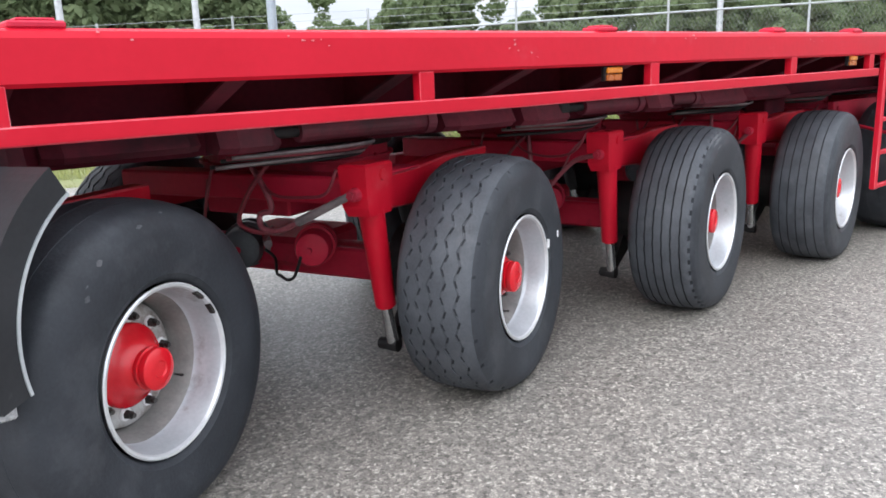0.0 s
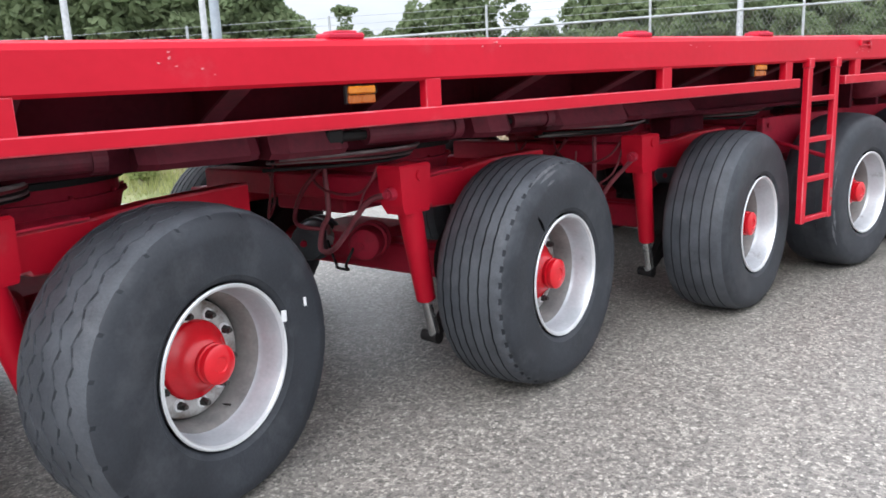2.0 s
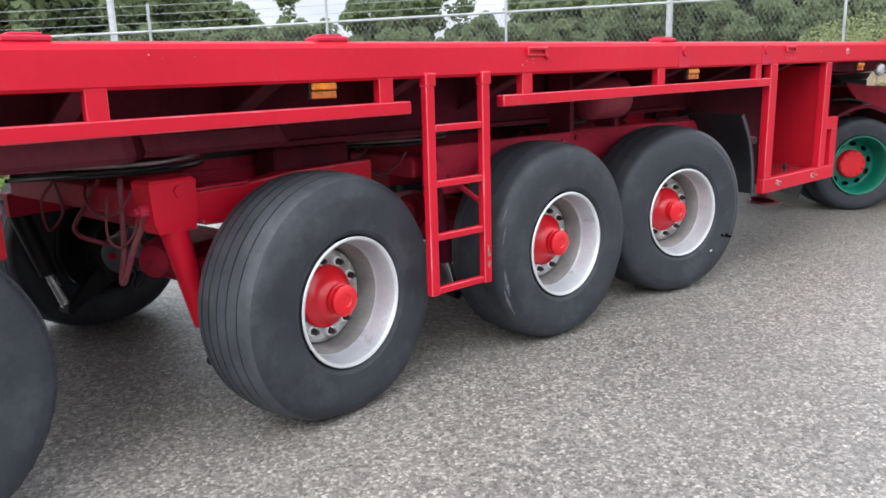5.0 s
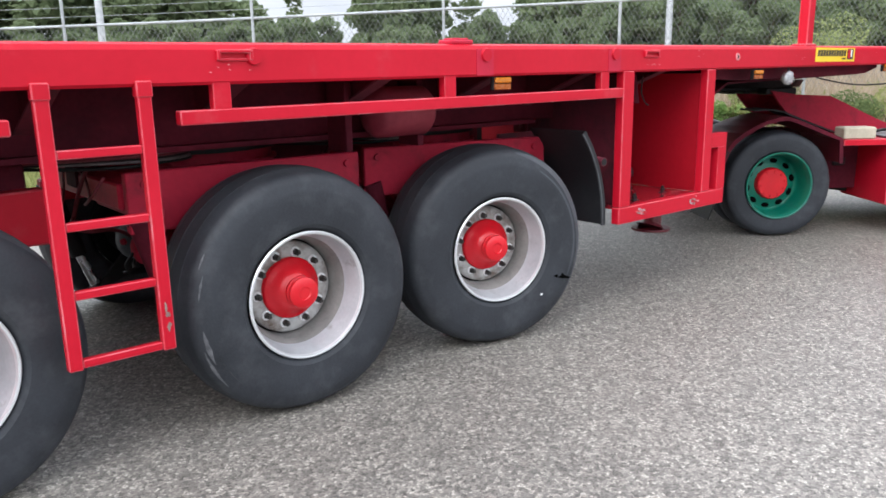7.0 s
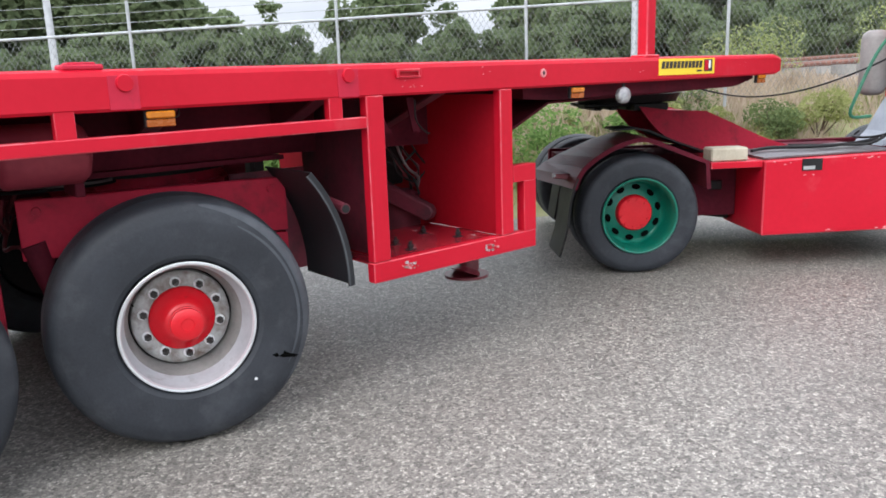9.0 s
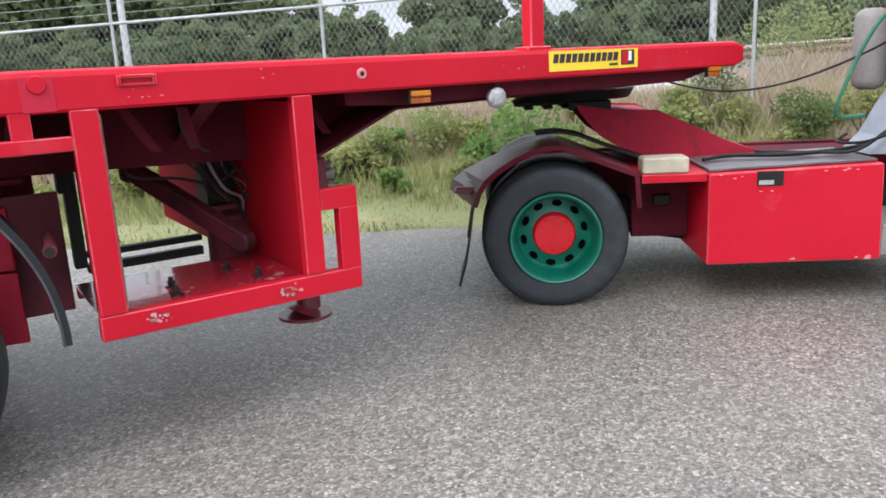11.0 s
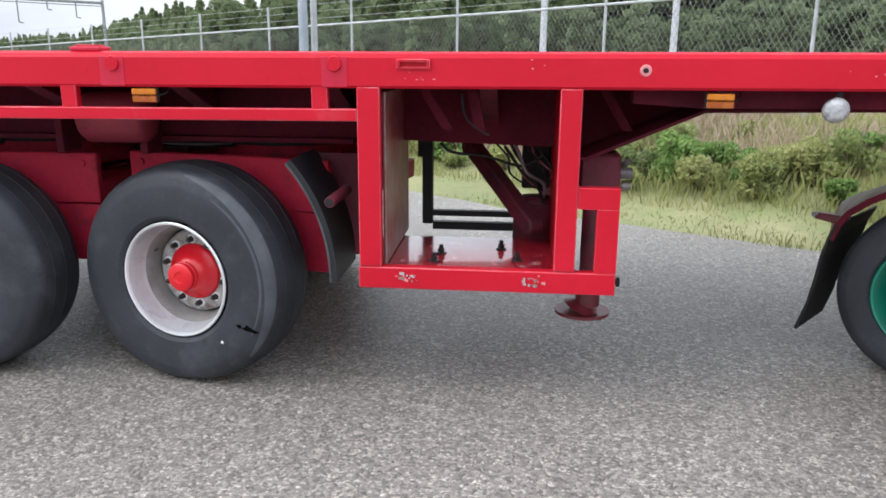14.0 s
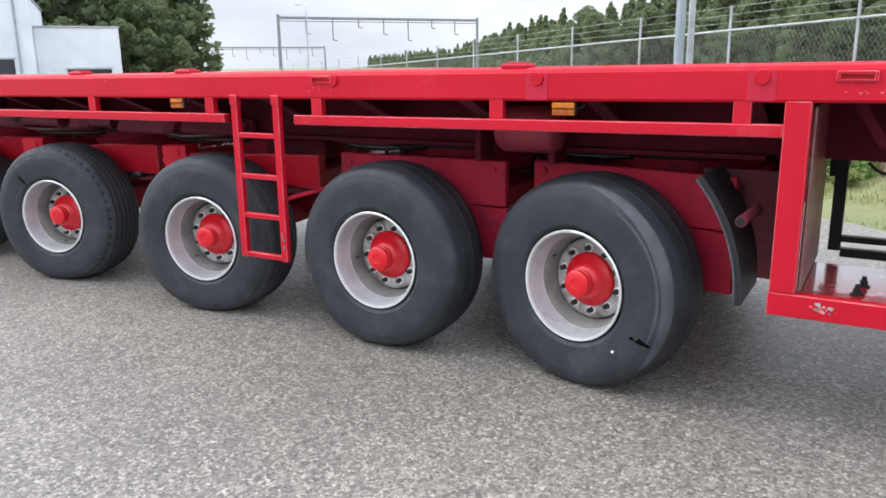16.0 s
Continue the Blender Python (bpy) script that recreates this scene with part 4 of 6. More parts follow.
for x in (2.27, 3.95, 5.08, 7.48):
    again(first, pose(x, 0, DECK_Z0 + camber(x) + 0.158))

# amber side lamps on brackets
def side_lamp(x, z):
    bm = bmesh.new()
    box(bm, -0.062, 0.062, 0.02, 0.045, -0.034, 0.034, 0.004)
    box(bm, -0.012, 0.012, 0.03, 0.04, 0.03, 0.07, 0.002)
    base = part("side_lamp", bm, BLACK, trailer, "amber side marker lamp under the deck", at=pose(x, 0, z))
    bm = bmesh.new()
    box(bm, -0.058, 0.058, 0.004, 0.02, 0.002, 0.03, 0.005)
    part("lens", bm, AMBER, base)
    bm = bmesh.new()
    box(bm, -0.058, 0.058, 0.01, 0.02, -0.032, -0.002, 0.003)
    part("reflector", bm, AMBER_DARK, base)
    bm = bmesh.new()
    hose(bm, [(0.06, 0.035, 0.0), (0.09, 0.05, 0.01), (0.1, 0.08, 0.05)], 0.004, 6, 4)
    part("cable", bm, BLACK, base)


for x, z in ((-0.42, 1.42), (2.311, 1.427), (5.017, 1.442), (7.749, 1.448), (10.33, 1.452), (12.6, 1.478)):
    side_lamp(x, z)
# round clear lamp
bm = bmesh.new()
revolve(bm, [(0.05, 0.0), (0.05, 0.03), (0.02, 0.055), (0.0, 0.055), (-0.012, 0.05), (-0.018, 0.03), (-0.02, 0.0)], 24)
lamp = part("work_lamp", bm, CLEAR, trailer, "round clear lamp on a bent bracket", smooth=True, at=pose(10.819, 0.03, 1.418, 0, 8, -10))
bm = bmesh.new()
box(bm, -0.012, 0.012, 0.01, 0.02, 0.05, 0.09, 0.002)
part("bracket", bm, BLACK, lamp)

# yellow maker's plate
bm = bmesh.new()
box(bm, 11.16, 11.857, -0.004, 0.001, 1.535, 1.645, 0.0)
plate = part("maker_plate", bm, YELLOW, trailer, "yellow sticker with a black bar and emblem")
for nm, b, mt in (("emblem", (11.715, 11.825, -0.006, -0.0045, 1.552, 1.637), LETTER), ("emblem", (11.722, 11.77, -0.0075, -0.0065, 1.56, 1.63), RED), ("emblem", (11.775, 11.80, -0.0075, -0.0065, 1.575, 1.63), WHITE_FILM), ("lettering", (11.62, 11.69, -0.006, -0.0045, 1.552, 1.565), LETTER)):
    bm = bmesh.new()
    box(bm, *b, 0.0)
    part(nm, bm, mt, plate)
for k in range(11):
    bm = bmesh.new()
    x = 11.185 + 0.0463 * k
    prism(bm, [(x, 1.579), (x + 0.036, 1.579), (x + 0.045, 1.627), (x + 0.009, 1.627)], -0.006, -0.0045)
    part("lettering", bm, LETTER, plate)

# the red stake at the front
bm = bmesh.new()
box(bm, 11.062, 11.16, 0.03, 0.11, 1.66, 3.3, 0.008)
box(bm, 11.03, 11.2, 0.02, 0.14, 1.64, 1.675, 0.006)
part("stake", bm, RED, trailer, "upright red stake on the deck edge")

# air tank behind the guard rail
bm = bmesh.new()
revolve(bm, [(-0.28, 0.0), (-0.275, 0.06), (-0.25, 0.11), (-0.21, 0.132), (0.21, 0.132), (0.25, 0.11), (0.275, 0.06), (0.28, 0.0)], 32)
part("air_tank", bm, TANK_RED, trailer, "red cylindrical air tank", smooth=True, at=pose(7.385, 0.44, 1.31, 0, 0, 90) @ Matrix.Diagonal((1.0, 0.70, 1.0, 1.0)))
bm = bmesh.new()
box(bm, -0.02, 0.02, 0.42, 0.6, 1.12, 1.47, 0.004)
first = part("tank_bracket", bm, RED_SHADED, trailer, "", at=pose(7.06, 0, 0))
again(first, pose(7.52, 0, 0))


# ---- the steered axle units ----
def axle_unit(i, hx, hy, ang):
    """Arms, legs, cross beams, axle and wheels, turned together by the steering angle."""
    m = pose(hx, hy, 0, 0, 0, ang) @ pose(0, 1.25, 0)
    steered = ang > 5
    wx, wy, wz, toe, _ = WHEELS[i]
    w = trailer_wheel(trailer, pose(wx, wy, wz, 0, 0, toe), TYRE[i], 0.31 * i + 0.1)
    if i == 0:
        # clip-on balance weights on the rim's lip
        for a0 in (46, 28):
            bm = bmesh.new()
            for q in range(4):
                a = radians(a0 + 2.2 * q)
                box(bm, -0.006, 0.006, -0.05, -0.028, -0.007, 0.007, 0.002, pose(0.277 * math.cos(a), 0, 0.277 * math.sin(a), 0, -math.degrees(a), 0))
            part("balance_weight", bm, NUT, w, "dark clip-on balance weight")
    if i == 1:
        chip("scuff", [(-0.012, -0.02), (0.014, -0.024), (0.016, 0.018), (-0.008, 0.024)], pose(0.281, -0.051, 0.104), WHITE_FILM, w)
        chip("scuff", [(-0.006, -0.016), (0.007, -0.018), (0.006, 0.016), (-0.008, 0.018)], pose(0.40, -0.057, 0.13), WHITE_FILM, w)
    hub = pose(0, 0.15, 0)
    if i == 0:
        for k, (a0, a1, s0, s1) in enumerate(((96, 99, 0.70, 0.74), (118, 121, 0.66, 0.72), (128, 130, 0.58, 0.64), (131, 134, 0.50, 0.55), (84, 86, 0.78, 0.81))):
            tyre_mark(w, hub, a0, a1, s0, s1, SCRAPE, 50 + k)
    if i == 2:
        for k, (a0, a1, s0, s1) in enumerate(((92, 122, 0.82, 0.90), (98, 116, 0.74, 0.80), (76, 88, 0.80, 0.84), (104, 112, 0.66, 0.70))):
            tyre_mark(w, hub, a0, a1, s0, s1, SCRAPE, k)
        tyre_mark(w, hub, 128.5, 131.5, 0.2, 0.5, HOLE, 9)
    if i == 4:
        for k, (a0, a1, s0, s1) in enumerate(((186, 204, 0.70, 0.76), (196, 218, 0.76, 0.82), (160, 172, 0.74, 0.78), (205, 222, 0.62, 0.66), (150, 158, 0.82, 0.86))):
            tyre_mark(w, hub, a0, a1, s0, s1, SCRAPE, 20 + k)
    if i == 5:
        for k, (a0, a1, s0, s1) in enumerate(((-42, 80, 0.72, 0.97), (-30, 60, 0.66, 0.70))):
            tyre_mark(w, hub, a0, a1, s0, s1, SCRAPE_FAINT, 30 + k)
        chip("scuff", [(-0.007, -0.005), (0.005, -0.006), (0.006, 0.005), (-0.004, 0.006)], pose(0.263, -0.058, -0.290), WHITE_FILM, w)
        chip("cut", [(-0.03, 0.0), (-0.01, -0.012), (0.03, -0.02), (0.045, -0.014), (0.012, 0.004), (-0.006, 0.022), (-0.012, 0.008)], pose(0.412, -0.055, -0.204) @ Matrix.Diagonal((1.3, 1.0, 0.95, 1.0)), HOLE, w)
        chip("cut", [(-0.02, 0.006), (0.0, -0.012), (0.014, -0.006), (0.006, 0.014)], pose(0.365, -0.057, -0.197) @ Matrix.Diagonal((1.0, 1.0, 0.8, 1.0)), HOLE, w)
    trailer_wheel(trailer, m @ pose(0, 1.25, wz, 0, 0, 180) if i < 5 else pose(hx, hy + 2.5, wz, 0, 0, 174), TYRE[i])
    for sgn in (-1, 1):
        near = sgn < 0
        bm = bmesh.new()
        y0, y1 = sorted((sgn * 0.81, sgn * 0.71))
        prism(bm, [(-0.54, 0.89), (-0.41, 0.90), (-0.40, 0.882), (-0.2, 0.872), (0.2, 0.84), (0.64, 0.82), (0.64, 1.06), (0.12, 1.058), (-0.15, 1.038), (-0.54, 1.034)] if near else [(-0.6, 0.80), (0.3, 0.80), (0.3, 0.93), (-0.6, 0.93)], y0, y1, 0.008)
        if near and not steered:
            bm.free()
            bm = bmesh.new()
            prism(bm, [(-0.60, 0.83), (0.62, 0.83), (0.62, 1.105), (-0.60, 1.105)], -0.82, -0.77, 0.006)
            for x in (-0.52, 0.54):
                rod(bm, (x, -0.82, 1.05), (x, -0.832, 1.05), 0.02, 0.018, 12)
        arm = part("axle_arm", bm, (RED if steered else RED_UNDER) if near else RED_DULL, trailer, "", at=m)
        if near and steered:
            bm = bmesh.new()
            box(bm, -0.45, -0.17, -0.825, -0.69, 1.040, 1.051, 0.002)
            part("arm_flange", bm, RED_DULL, trailer, "", at=m)
            # wedge-shaped head over the cylinder, with a pin through it
            bm = bmesh.new()
            rows = []
            for z, xa, xb, ya, yb in ((0.886, -0.640, -0.470, -0.848, -0.738), (0.93, -0.660, -0.462, -0.852, -0.726), (1.095, -0.672, -0.458, -0.856, -0.72), (1.107, -0.664, -0.466, -0.848, -0.728)):
                rows.append([bm.verts.new(v) for v in ((xa, ya, z), (xb, ya, z), (xb, yb, z), (xa, yb, z))])
            for p, q in zip(rows, rows[1:]):
                for j in range(4):
                    bm.faces.new((p[j], p[(j + 1) % 4], q[(j + 1) % 4], q[j]))
            bm.faces.new(rows[0][::-1])
            bm.faces.new(rows[-1])
            bmesh.ops.recalc_face_normals(bm, faces=bm.faces)
            part("arm_head", bm, RED, trailer, "", at=m)
            bm = bmesh.new()
            rod(bm, (-0.662, -0.80, 0.985), (-0.70, -0.80, 0.985), 0.03, 0.026, 16)
            rod(bm, (-0.70, -0.80, 0.985), (-0.716, -0.80, 0.985), 0.016, 0.016, 10)
            part("head_pin", bm, RED_UNDER, trailer, "dark greasy pin boss", at=m)
            bm = bmesh.new()
            rod(bm, (-0.54, -0.85, 1.055), (-0.54, -0.864, 1.055), 0.026, 0.024, 16)
            part("head_cap", bm, RED, trailer, "", at=m)
        # legs of the fixed units take the shade between the wheels as colour
        bm = bmesh.new()
        rod(bm, (-0.552, sgn * 0.795, 0.905), (-0.425, sgn * 0.765, 0.44), 0.058, 0.047, 28)
        leg = part("cylinder_leg", bm, (RED if steered else RED_SHADED) if near else BLACK, trailer, "red hydraulic cylinder" if near else "black hydraulic cylinder", smooth=True, at=m)
        leg.data.set_sharp_from_angle(angle=radians(40))
        bm = bmesh.new()
        rod(bm, (-0.425, sgn * 0.765, 0.44), (-0.355, sgn * 0.75, 0.235), 0.026, 0.03, 20)
        rd = part("piston_rod", bm, CHROME, trailer, "chrome piston rod", smooth=True, at=m)
        rd.data.set_sharp_from_angle(angle=radians(40))
        bm = bmesh.new()
        rod(bm, (-0.355, sgn * 0.68, 0.222), (-0.355, sgn * 0.78, 0.222), 0.028, 0.034, 14)
        prism(bm, [(-0.34, 0.21), (-0.31, 0.21), (0.08, 0.40), (0.08, 0.60), (0.0, 0.60), (-0.34, 0.25)], *sorted((sgn * 0.71, sgn * 0.75)))
        part("pendulum_arm", bm, BLACK, trailer, "", at=m)
        bm = bmesh.new()
        rod(bm, (0, sgn * 0.64, HUB_Z), (0, sgn * 0.98, HUB_Z), 0.2, 0.2, 32)
        part("brake_drum", bm, BLACK, trailer, "", at=m)
        bm = bmesh.new()
        revolve(bm, [(-0.26, 0.0), (-0.258, 0.05), (-0.245, 0.078), (-0.225, 0.086), (-0.15, 0.088), (-0.145, 0.1), (-0.12, 0.1), (-0.115, 0.088), (-0.06, 0.086), (-0.055, 0.097), (-0.035, 0.097), (-0.03, 0.084), (0.03, 0.07), (0.05, 0.03), (0.05, 0.0)], 28)
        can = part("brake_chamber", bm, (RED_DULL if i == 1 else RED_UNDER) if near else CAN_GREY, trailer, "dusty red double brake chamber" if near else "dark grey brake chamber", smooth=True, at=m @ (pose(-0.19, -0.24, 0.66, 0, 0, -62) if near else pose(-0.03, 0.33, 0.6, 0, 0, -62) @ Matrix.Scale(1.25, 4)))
        can.data.set_sharp_from_angle(angle=radians(35))
        bm = bmesh.new()
        rod(bm, (-0.012, -0.258, 0.0), (-0.012, -0.272, 0.0), 0.016, 0.014, 10)
        part("port_plug", bm, RED_UNDER, can)
        if not steered and near:
            bm = bmesh.new()
            ya = sorted((sgn * 0.80, sgn * 0.76))
            prism(bm, [(0.0, 0.50), (0.62, 0.50), (0.62, 0.815), (0.2, 0.835), (0.0, 0.9)], *ya, 0.004)
            part("lower_plate", bm, RED_UNDER, trailer, "dusty red lower side plate", at=m)
    bm = bmesh.new()
    rod(bm, (0, -0.64, HUB_Z), (0, 0.64, HUB_Z), 0.075, 0.075, 20)
    box(bm, -0.1, 0.1, -0.6, 0.6, 0.44, 0.6, 0.014)
    part("axle_tube", bm, RED_DULL, trailer, "", at=m)
    bm = bmesh.new()
    box(bm, -0.2, 0.3, -0.16, 0.42, 0.50, 0.655, 0.03)
    part("bogie_housing", bm, RED_UNDER, trailer, "grimy dark red bogie housing", at=m)
    bm = bmesh.new()
    box(bm, -0.60, -0.44, -0.70, 0.655, 0.925, 1.045, 0.01)
    part("cross_beam", bm, RED_DULL, trailer, "", at=m)
    bm = bmesh.new()
    box(bm, 0.36, 0.56, -0.695, 0.695, 0.80, 0.93, 0.01)
    part("cross_beam", bm, RED_DULL, trailer, "", at=m)
    bm = bmesh.new()
    rod(bm, (0, 0, 1.125), (0, 0, 1.15), 0.5, 0.5, 48)
    rod(bm, (0, 0, 1.15), (0, 0, 1.174), 0.47, 0.47, 48)
    part("turntable", bm, BLACK, trailer, "black greasy slewing ring", at=m)
    bm = bmesh.new()
    rod(bm, (0, 0, 0.985), (0, 0, 1.06), 0.47, 0.49, 48)
    rod(bm, (0, 0, 1.06), (0, 0, 1.072), 0.505, 0.505, 48)
    rod(bm, (0, 0, 1.072), (0, 0, 1.124), 0.475, 0.475, 48)
    for k in range(12):
        a = k * math.tau / 12
        rod(bm, (0.488 * math.cos(a), 0.488 * math.sin(a), 1.072), (0.488 * math.cos(a), 0.488 * math.sin(a), 1.085), 0.011, 0.011, 6)
    part("turntable_base", bm, RED_UNDER, trailer, "grimy red base ring of the turntable", at=m)
    bm = bmesh.new()
    rod(bm, (0, 0, 0.83), (0, 0, 1.2), 0.26, 0.26, 32)
    box(bm, -0.43, 0.35, -0.26, 0.26, 0.82, 0.94, 0.01)
    part("turntable_post", bm, RED_UNDER, trailer, "", at=m)
    # dark block added over this unit's arm to close a see-through gap
    if i == 3:
        bm = bmesh.new()
        box(bm, 0.12, 0.62, -0.66, -0.5, 1.02, 1.16, 0.012)
        part("gap_block", bm, RED_SHADED, trailer, "dark red block added to close a see-through gap", at=m)
    # feed line from the pin: a stiff rod on the second unit, a hanging hose on the others
    if i == 1:
        bm = bmesh.new()
        rod(bm, (-0.69, -0.79, 0.985), (-0.64, -0.473, 0.847), 0.016, 0.021, 14)
        part("tie_rod", bm, CONDUIT, trailer, "dusty grey tie rod", at=m)
        feeds = [[(-0.64, -0.48, 0.85), (-0.64, -0.36, 0.80), (-0.63, -0.26, 0.805), (-0.62, -0.243, 0.865), (-0.62, -0.31, 0.89), (-0.62, -0.29, 0.97), (-0.6, -0.2, 1.08)]]
    elif i == 2:
        feeds = [[(-0.69, -0.80, 0.983), (-0.65, -0.657, 0.949), (-0.64, -0.554, 0.869), (-0.64, -0.44, 0.743), (-0.63, -0.35, 0.675), (-0.62, -0.265, 0.675), (-0.62, -0.29, 0.785), (-0.62, -0.34, 0.866), (-0.6, -0.31, 1.09)],
                 [(-0.62, -0.70, 1.08), (-0.64, -0.62, 1.0), (-0.64, -0.56, 0.88)]]
    else:
        feeds = [[(-0.69, -0.82, 0.985), (-0.65, -0.744, 0.925), (-0.64, -0.634, 0.815), (-0.64, -0.561, 0.708), (-0.63, -0.49, 0.63), (-0.62, -0.45, 0.64), (-0.62, -0.506, 0.79), (-0.6, -0.5, 1.09)],
                 [(-0.62, -0.70, 1.02), (-0.64, -0.675, 0.92), (-0.64, -0.62, 0.85), (-0.64, -0.5, 0.79), (-0.63, -0.39, 0.84), (-0.6, -0.37, 1.0)]]
    for k, pts in enumerate(feeds if steered else []):
        bm = bmesh.new()
        hose(bm, pts, (0.0135, 0.006)[k])
        part("feed_hose", bm, HOSE_DUSTY, trailer, "dusty red-oversprayed hose", smooth=True, at=m)
    bm = bmesh.new()
    rod(bm, (-0.30, 0.0, 0.64), (-0.24, 0.06, 0.65), 0.022, 0.022, 10)
    rod(bm, (-0.27, 0.03, 0.60), (-0.27, 0.03, 0.69), 0.014, 0.014, 8)
    part("air_fitting", bm, CONDUIT, trailer, "grey air line fitting", at=m)
    r = random.Random(90 + i)
    loops = [[(-0.66, -0.72, 1.1), (-0.69, -0.66, 1.0), (-0.67, -0.52, 0.945), (-0.65, -0.36, 0.96), (-0.63, -0.26, 1.02), (-0.6, -0.2, 1.09)],
             [(-0.6, -0.3, 1.08), (-0.63, -0.22, 0.97), (-0.66, -0.14, 0.86), (-0.68, -0.2, 0.8), (-0.62, -0.28, 0.79), (-0.5, -0.2, 0.76), (-0.34, -0.02, 0.67)],
             [(-0.7, -0.05, 1.08), (-0.72, -0.02, 0.95), (-0.68, 0.03, 0.84), (-0.63, 0.06, 0.9), (-0.6, 0.08, 1.05)],
             [(-0.29, 0.02, 0.63), (-0.36, -0.07, 0.6), (-0.40, -0.13, 0.54), (-0.425, -0.18, 0.51), (-0.44, -0.22, 0.505), (-0.455, -0.26, 0.525), (-0.455, -0.29, 0.57), (-0.44, -0.31, 0.63)]]
    for k, pts in enumerate(loops):
        bm = bmesh.new()
        hose(bm, [(x + r.uniform(-0.025, 0.025), y, z + r.uniform(-0.02, 0.02)) for x, y, z in pts], (0.007, 0.011, 0.007, 0.008)[k])
        part("brake_hose", bm, (HOSE_RED, HOSE_RED, HOSE_RED, BLACK)[k], trailer, "red-oversprayed brake hose" if k < 3 else "black brake hose", smooth=True, at=m)
    for k in range(5):
        bm = bmesh.new()
        z = 1.115 + 0.014 * k
        hose(bm, [(-1.0, -0.34 - 0.03 * k, z + r.uniform(-0.015, 0.015)), (-0.6, -0.6 - 0.025 * k, z + r.uniform(-0.008, 0.012)), (-0.35, -0.62 - 0.02 * k, z + 0.006), (-0.15, -0.45, z), (-0.05, -0.2, z + 0.01)], 0.0085, 8, 5)
        part("supply_hose", bm, (BLACK, CONDUIT, BLACK, HOSE_RED, CONDUIT)[k], trailer, ("black hydraulic hose", "dusty grey conduit", "black hydraulic hose", "painted red line", "dusty grey conduit")[k], smooth=True, at=m)
    return m


for i, a in enumerate(AXLES):
    axle_unit(i, *a)


# ---- mudguards ----
def mudguard(at, r, a0, a1, y0, y1, lip, name="mudguard", label="black plastic quarter mudguard"):
    bm = bmesh.new()
    revolve(bm, [(y0, r - lip), (y0 - 0.004, r - lip), (y0 - 0.004, r + 0.006), (y1, r + 0.006), (y1, r), (y0, r)], 24, True, radians(a0), radians(a1))
    g = part(name, bm, PLASTIC, trailer, label, at=at)
    bm = bmesh.new()
    revolve(bm, [(y0 - 0.008, r - lip), (y0 - 0.008, r - lip - 0.009), (y0 + 0.004, r - lip - 0.009), (y0 + 0.004, r - lip)], 24, True, radians(a0), radians(a1))
    part("edge_trim", bm, TRIM if lip < 0.05 else GALV, g, "pale edge trim")
    return g


mudguard(pose(7.75, 0, 0.60), 0.87, -1.5, 40, 0.02, 0.46, 0.02)
mudguard(pose(0.036, 0.125, 0.53, 0, 0, 28.8) @ pose(-0.138, 0, 0.27), 0.53, 121, 194, -0.10, 0.40, 0.078)
bm = bmesh.new()
rod(bm, (8.6, 0.02, 0.965), (8.63, 0.27, 0.985), 0.026, 0.026, 16)
part("mudguard_pipe", bm, RED_DUST_HALFLIT, trailer, "red stub pipe")
bm = bmesh.new()
rod(bm, (8.5995, 0.016, 0.965), (8.6, 0.02, 0.965), 0.02, 0.02, 16)
part("pipe_bore", bm, BLACK, trailer)
for pts in ([(8.12, 0.62, 1.02), (8.2, 0.6, 0.8), (8.28, 0.58, 0.62), (8.36, 0.58, 0.6), (8.38, 0.6, 0.75), (8.3, 0.62, 0.98)], [(8.06, 0.64, 1.0), (8.12, 0.62, 0.78), (8.22, 0.6, 0.56), (8.3, 0.6, 0.58), (8.26, 0.64, 0.8)]):
    bm = bmesh.new()
    hose(bm, pts, 0.011)
    part("guard_hose", bm, BLACK, trailer, "black looped brake hose", smooth=True)
bm = bmesh.new()
prism(bm, [(8.3, 0.56), (8.73, 0.56), (8.73, 1.12), (8.3, 1.12)], 0.62, 0.64)
part("inner_panel", bm, RED_DUST_HALFLIT, trailer)


bm = bmesh.new()
box(bm, -0.05, 0.04, -0.03, 0.03, -0.03, 0.03, 0.006)
part("marker_lamp", bm, CLEAR, trailer, "small pale marker lamp", at=pose(-0.495, -0.225, 0.673))


# ---- the tractor ----
TRACTOR = pose(12.307, 1.357, 0, 0, 0, -38.0)
tractor = empty("tractor_unit", TRACTOR, "red terminal tractor with green wheels turned beneath the trailer", "truck")

TR_TYRE = tyre_mesh("smooth", 0.485, 0.145, 0.295, 0.463, 144)
bm = bmesh.new()
revolve(bm, [(-0.11, 0.297), (-0.117, 0.300), (-0.122, 0.294), (-0.118, 0.285), (-0.10, 0.277), (-0.06, 0.268), (0.0, 0.262), (0.07, 0.256), (0.092, 0.246), (0.10, 0.232), (0.096, 0.215), (0.086, 0.185), (0.078, 0.162), (0.074, 0.14), (0.078, 0.0)], 72)
TR_RIM = mesh_of("wheel", bm, GREEN)
bm = bmesh.new()
revolve(bm, [(0.078, 0.146), (0.04, 0.144), (0.022, 0.138), (0.014, 0.130), (0.013, 0.0)], 40)
TR_HUB = mesh_of("hub", bm, RED_HUB)
for me in (TR_RIM, TR_HUB):
    me.set_sharp_from_angle(angle=radians(40))
bm = bmesh.new()
rod(bm, (0, 0.0, 0), (0, -0.012, 0), 0.033, 0.033, 16)
for v in bm.verts:
    v.co.x *= 0.66
TR_HOLE = mesh_of("vent_hole", bm, HOLE, smooth=False)
bm = bmesh.new()
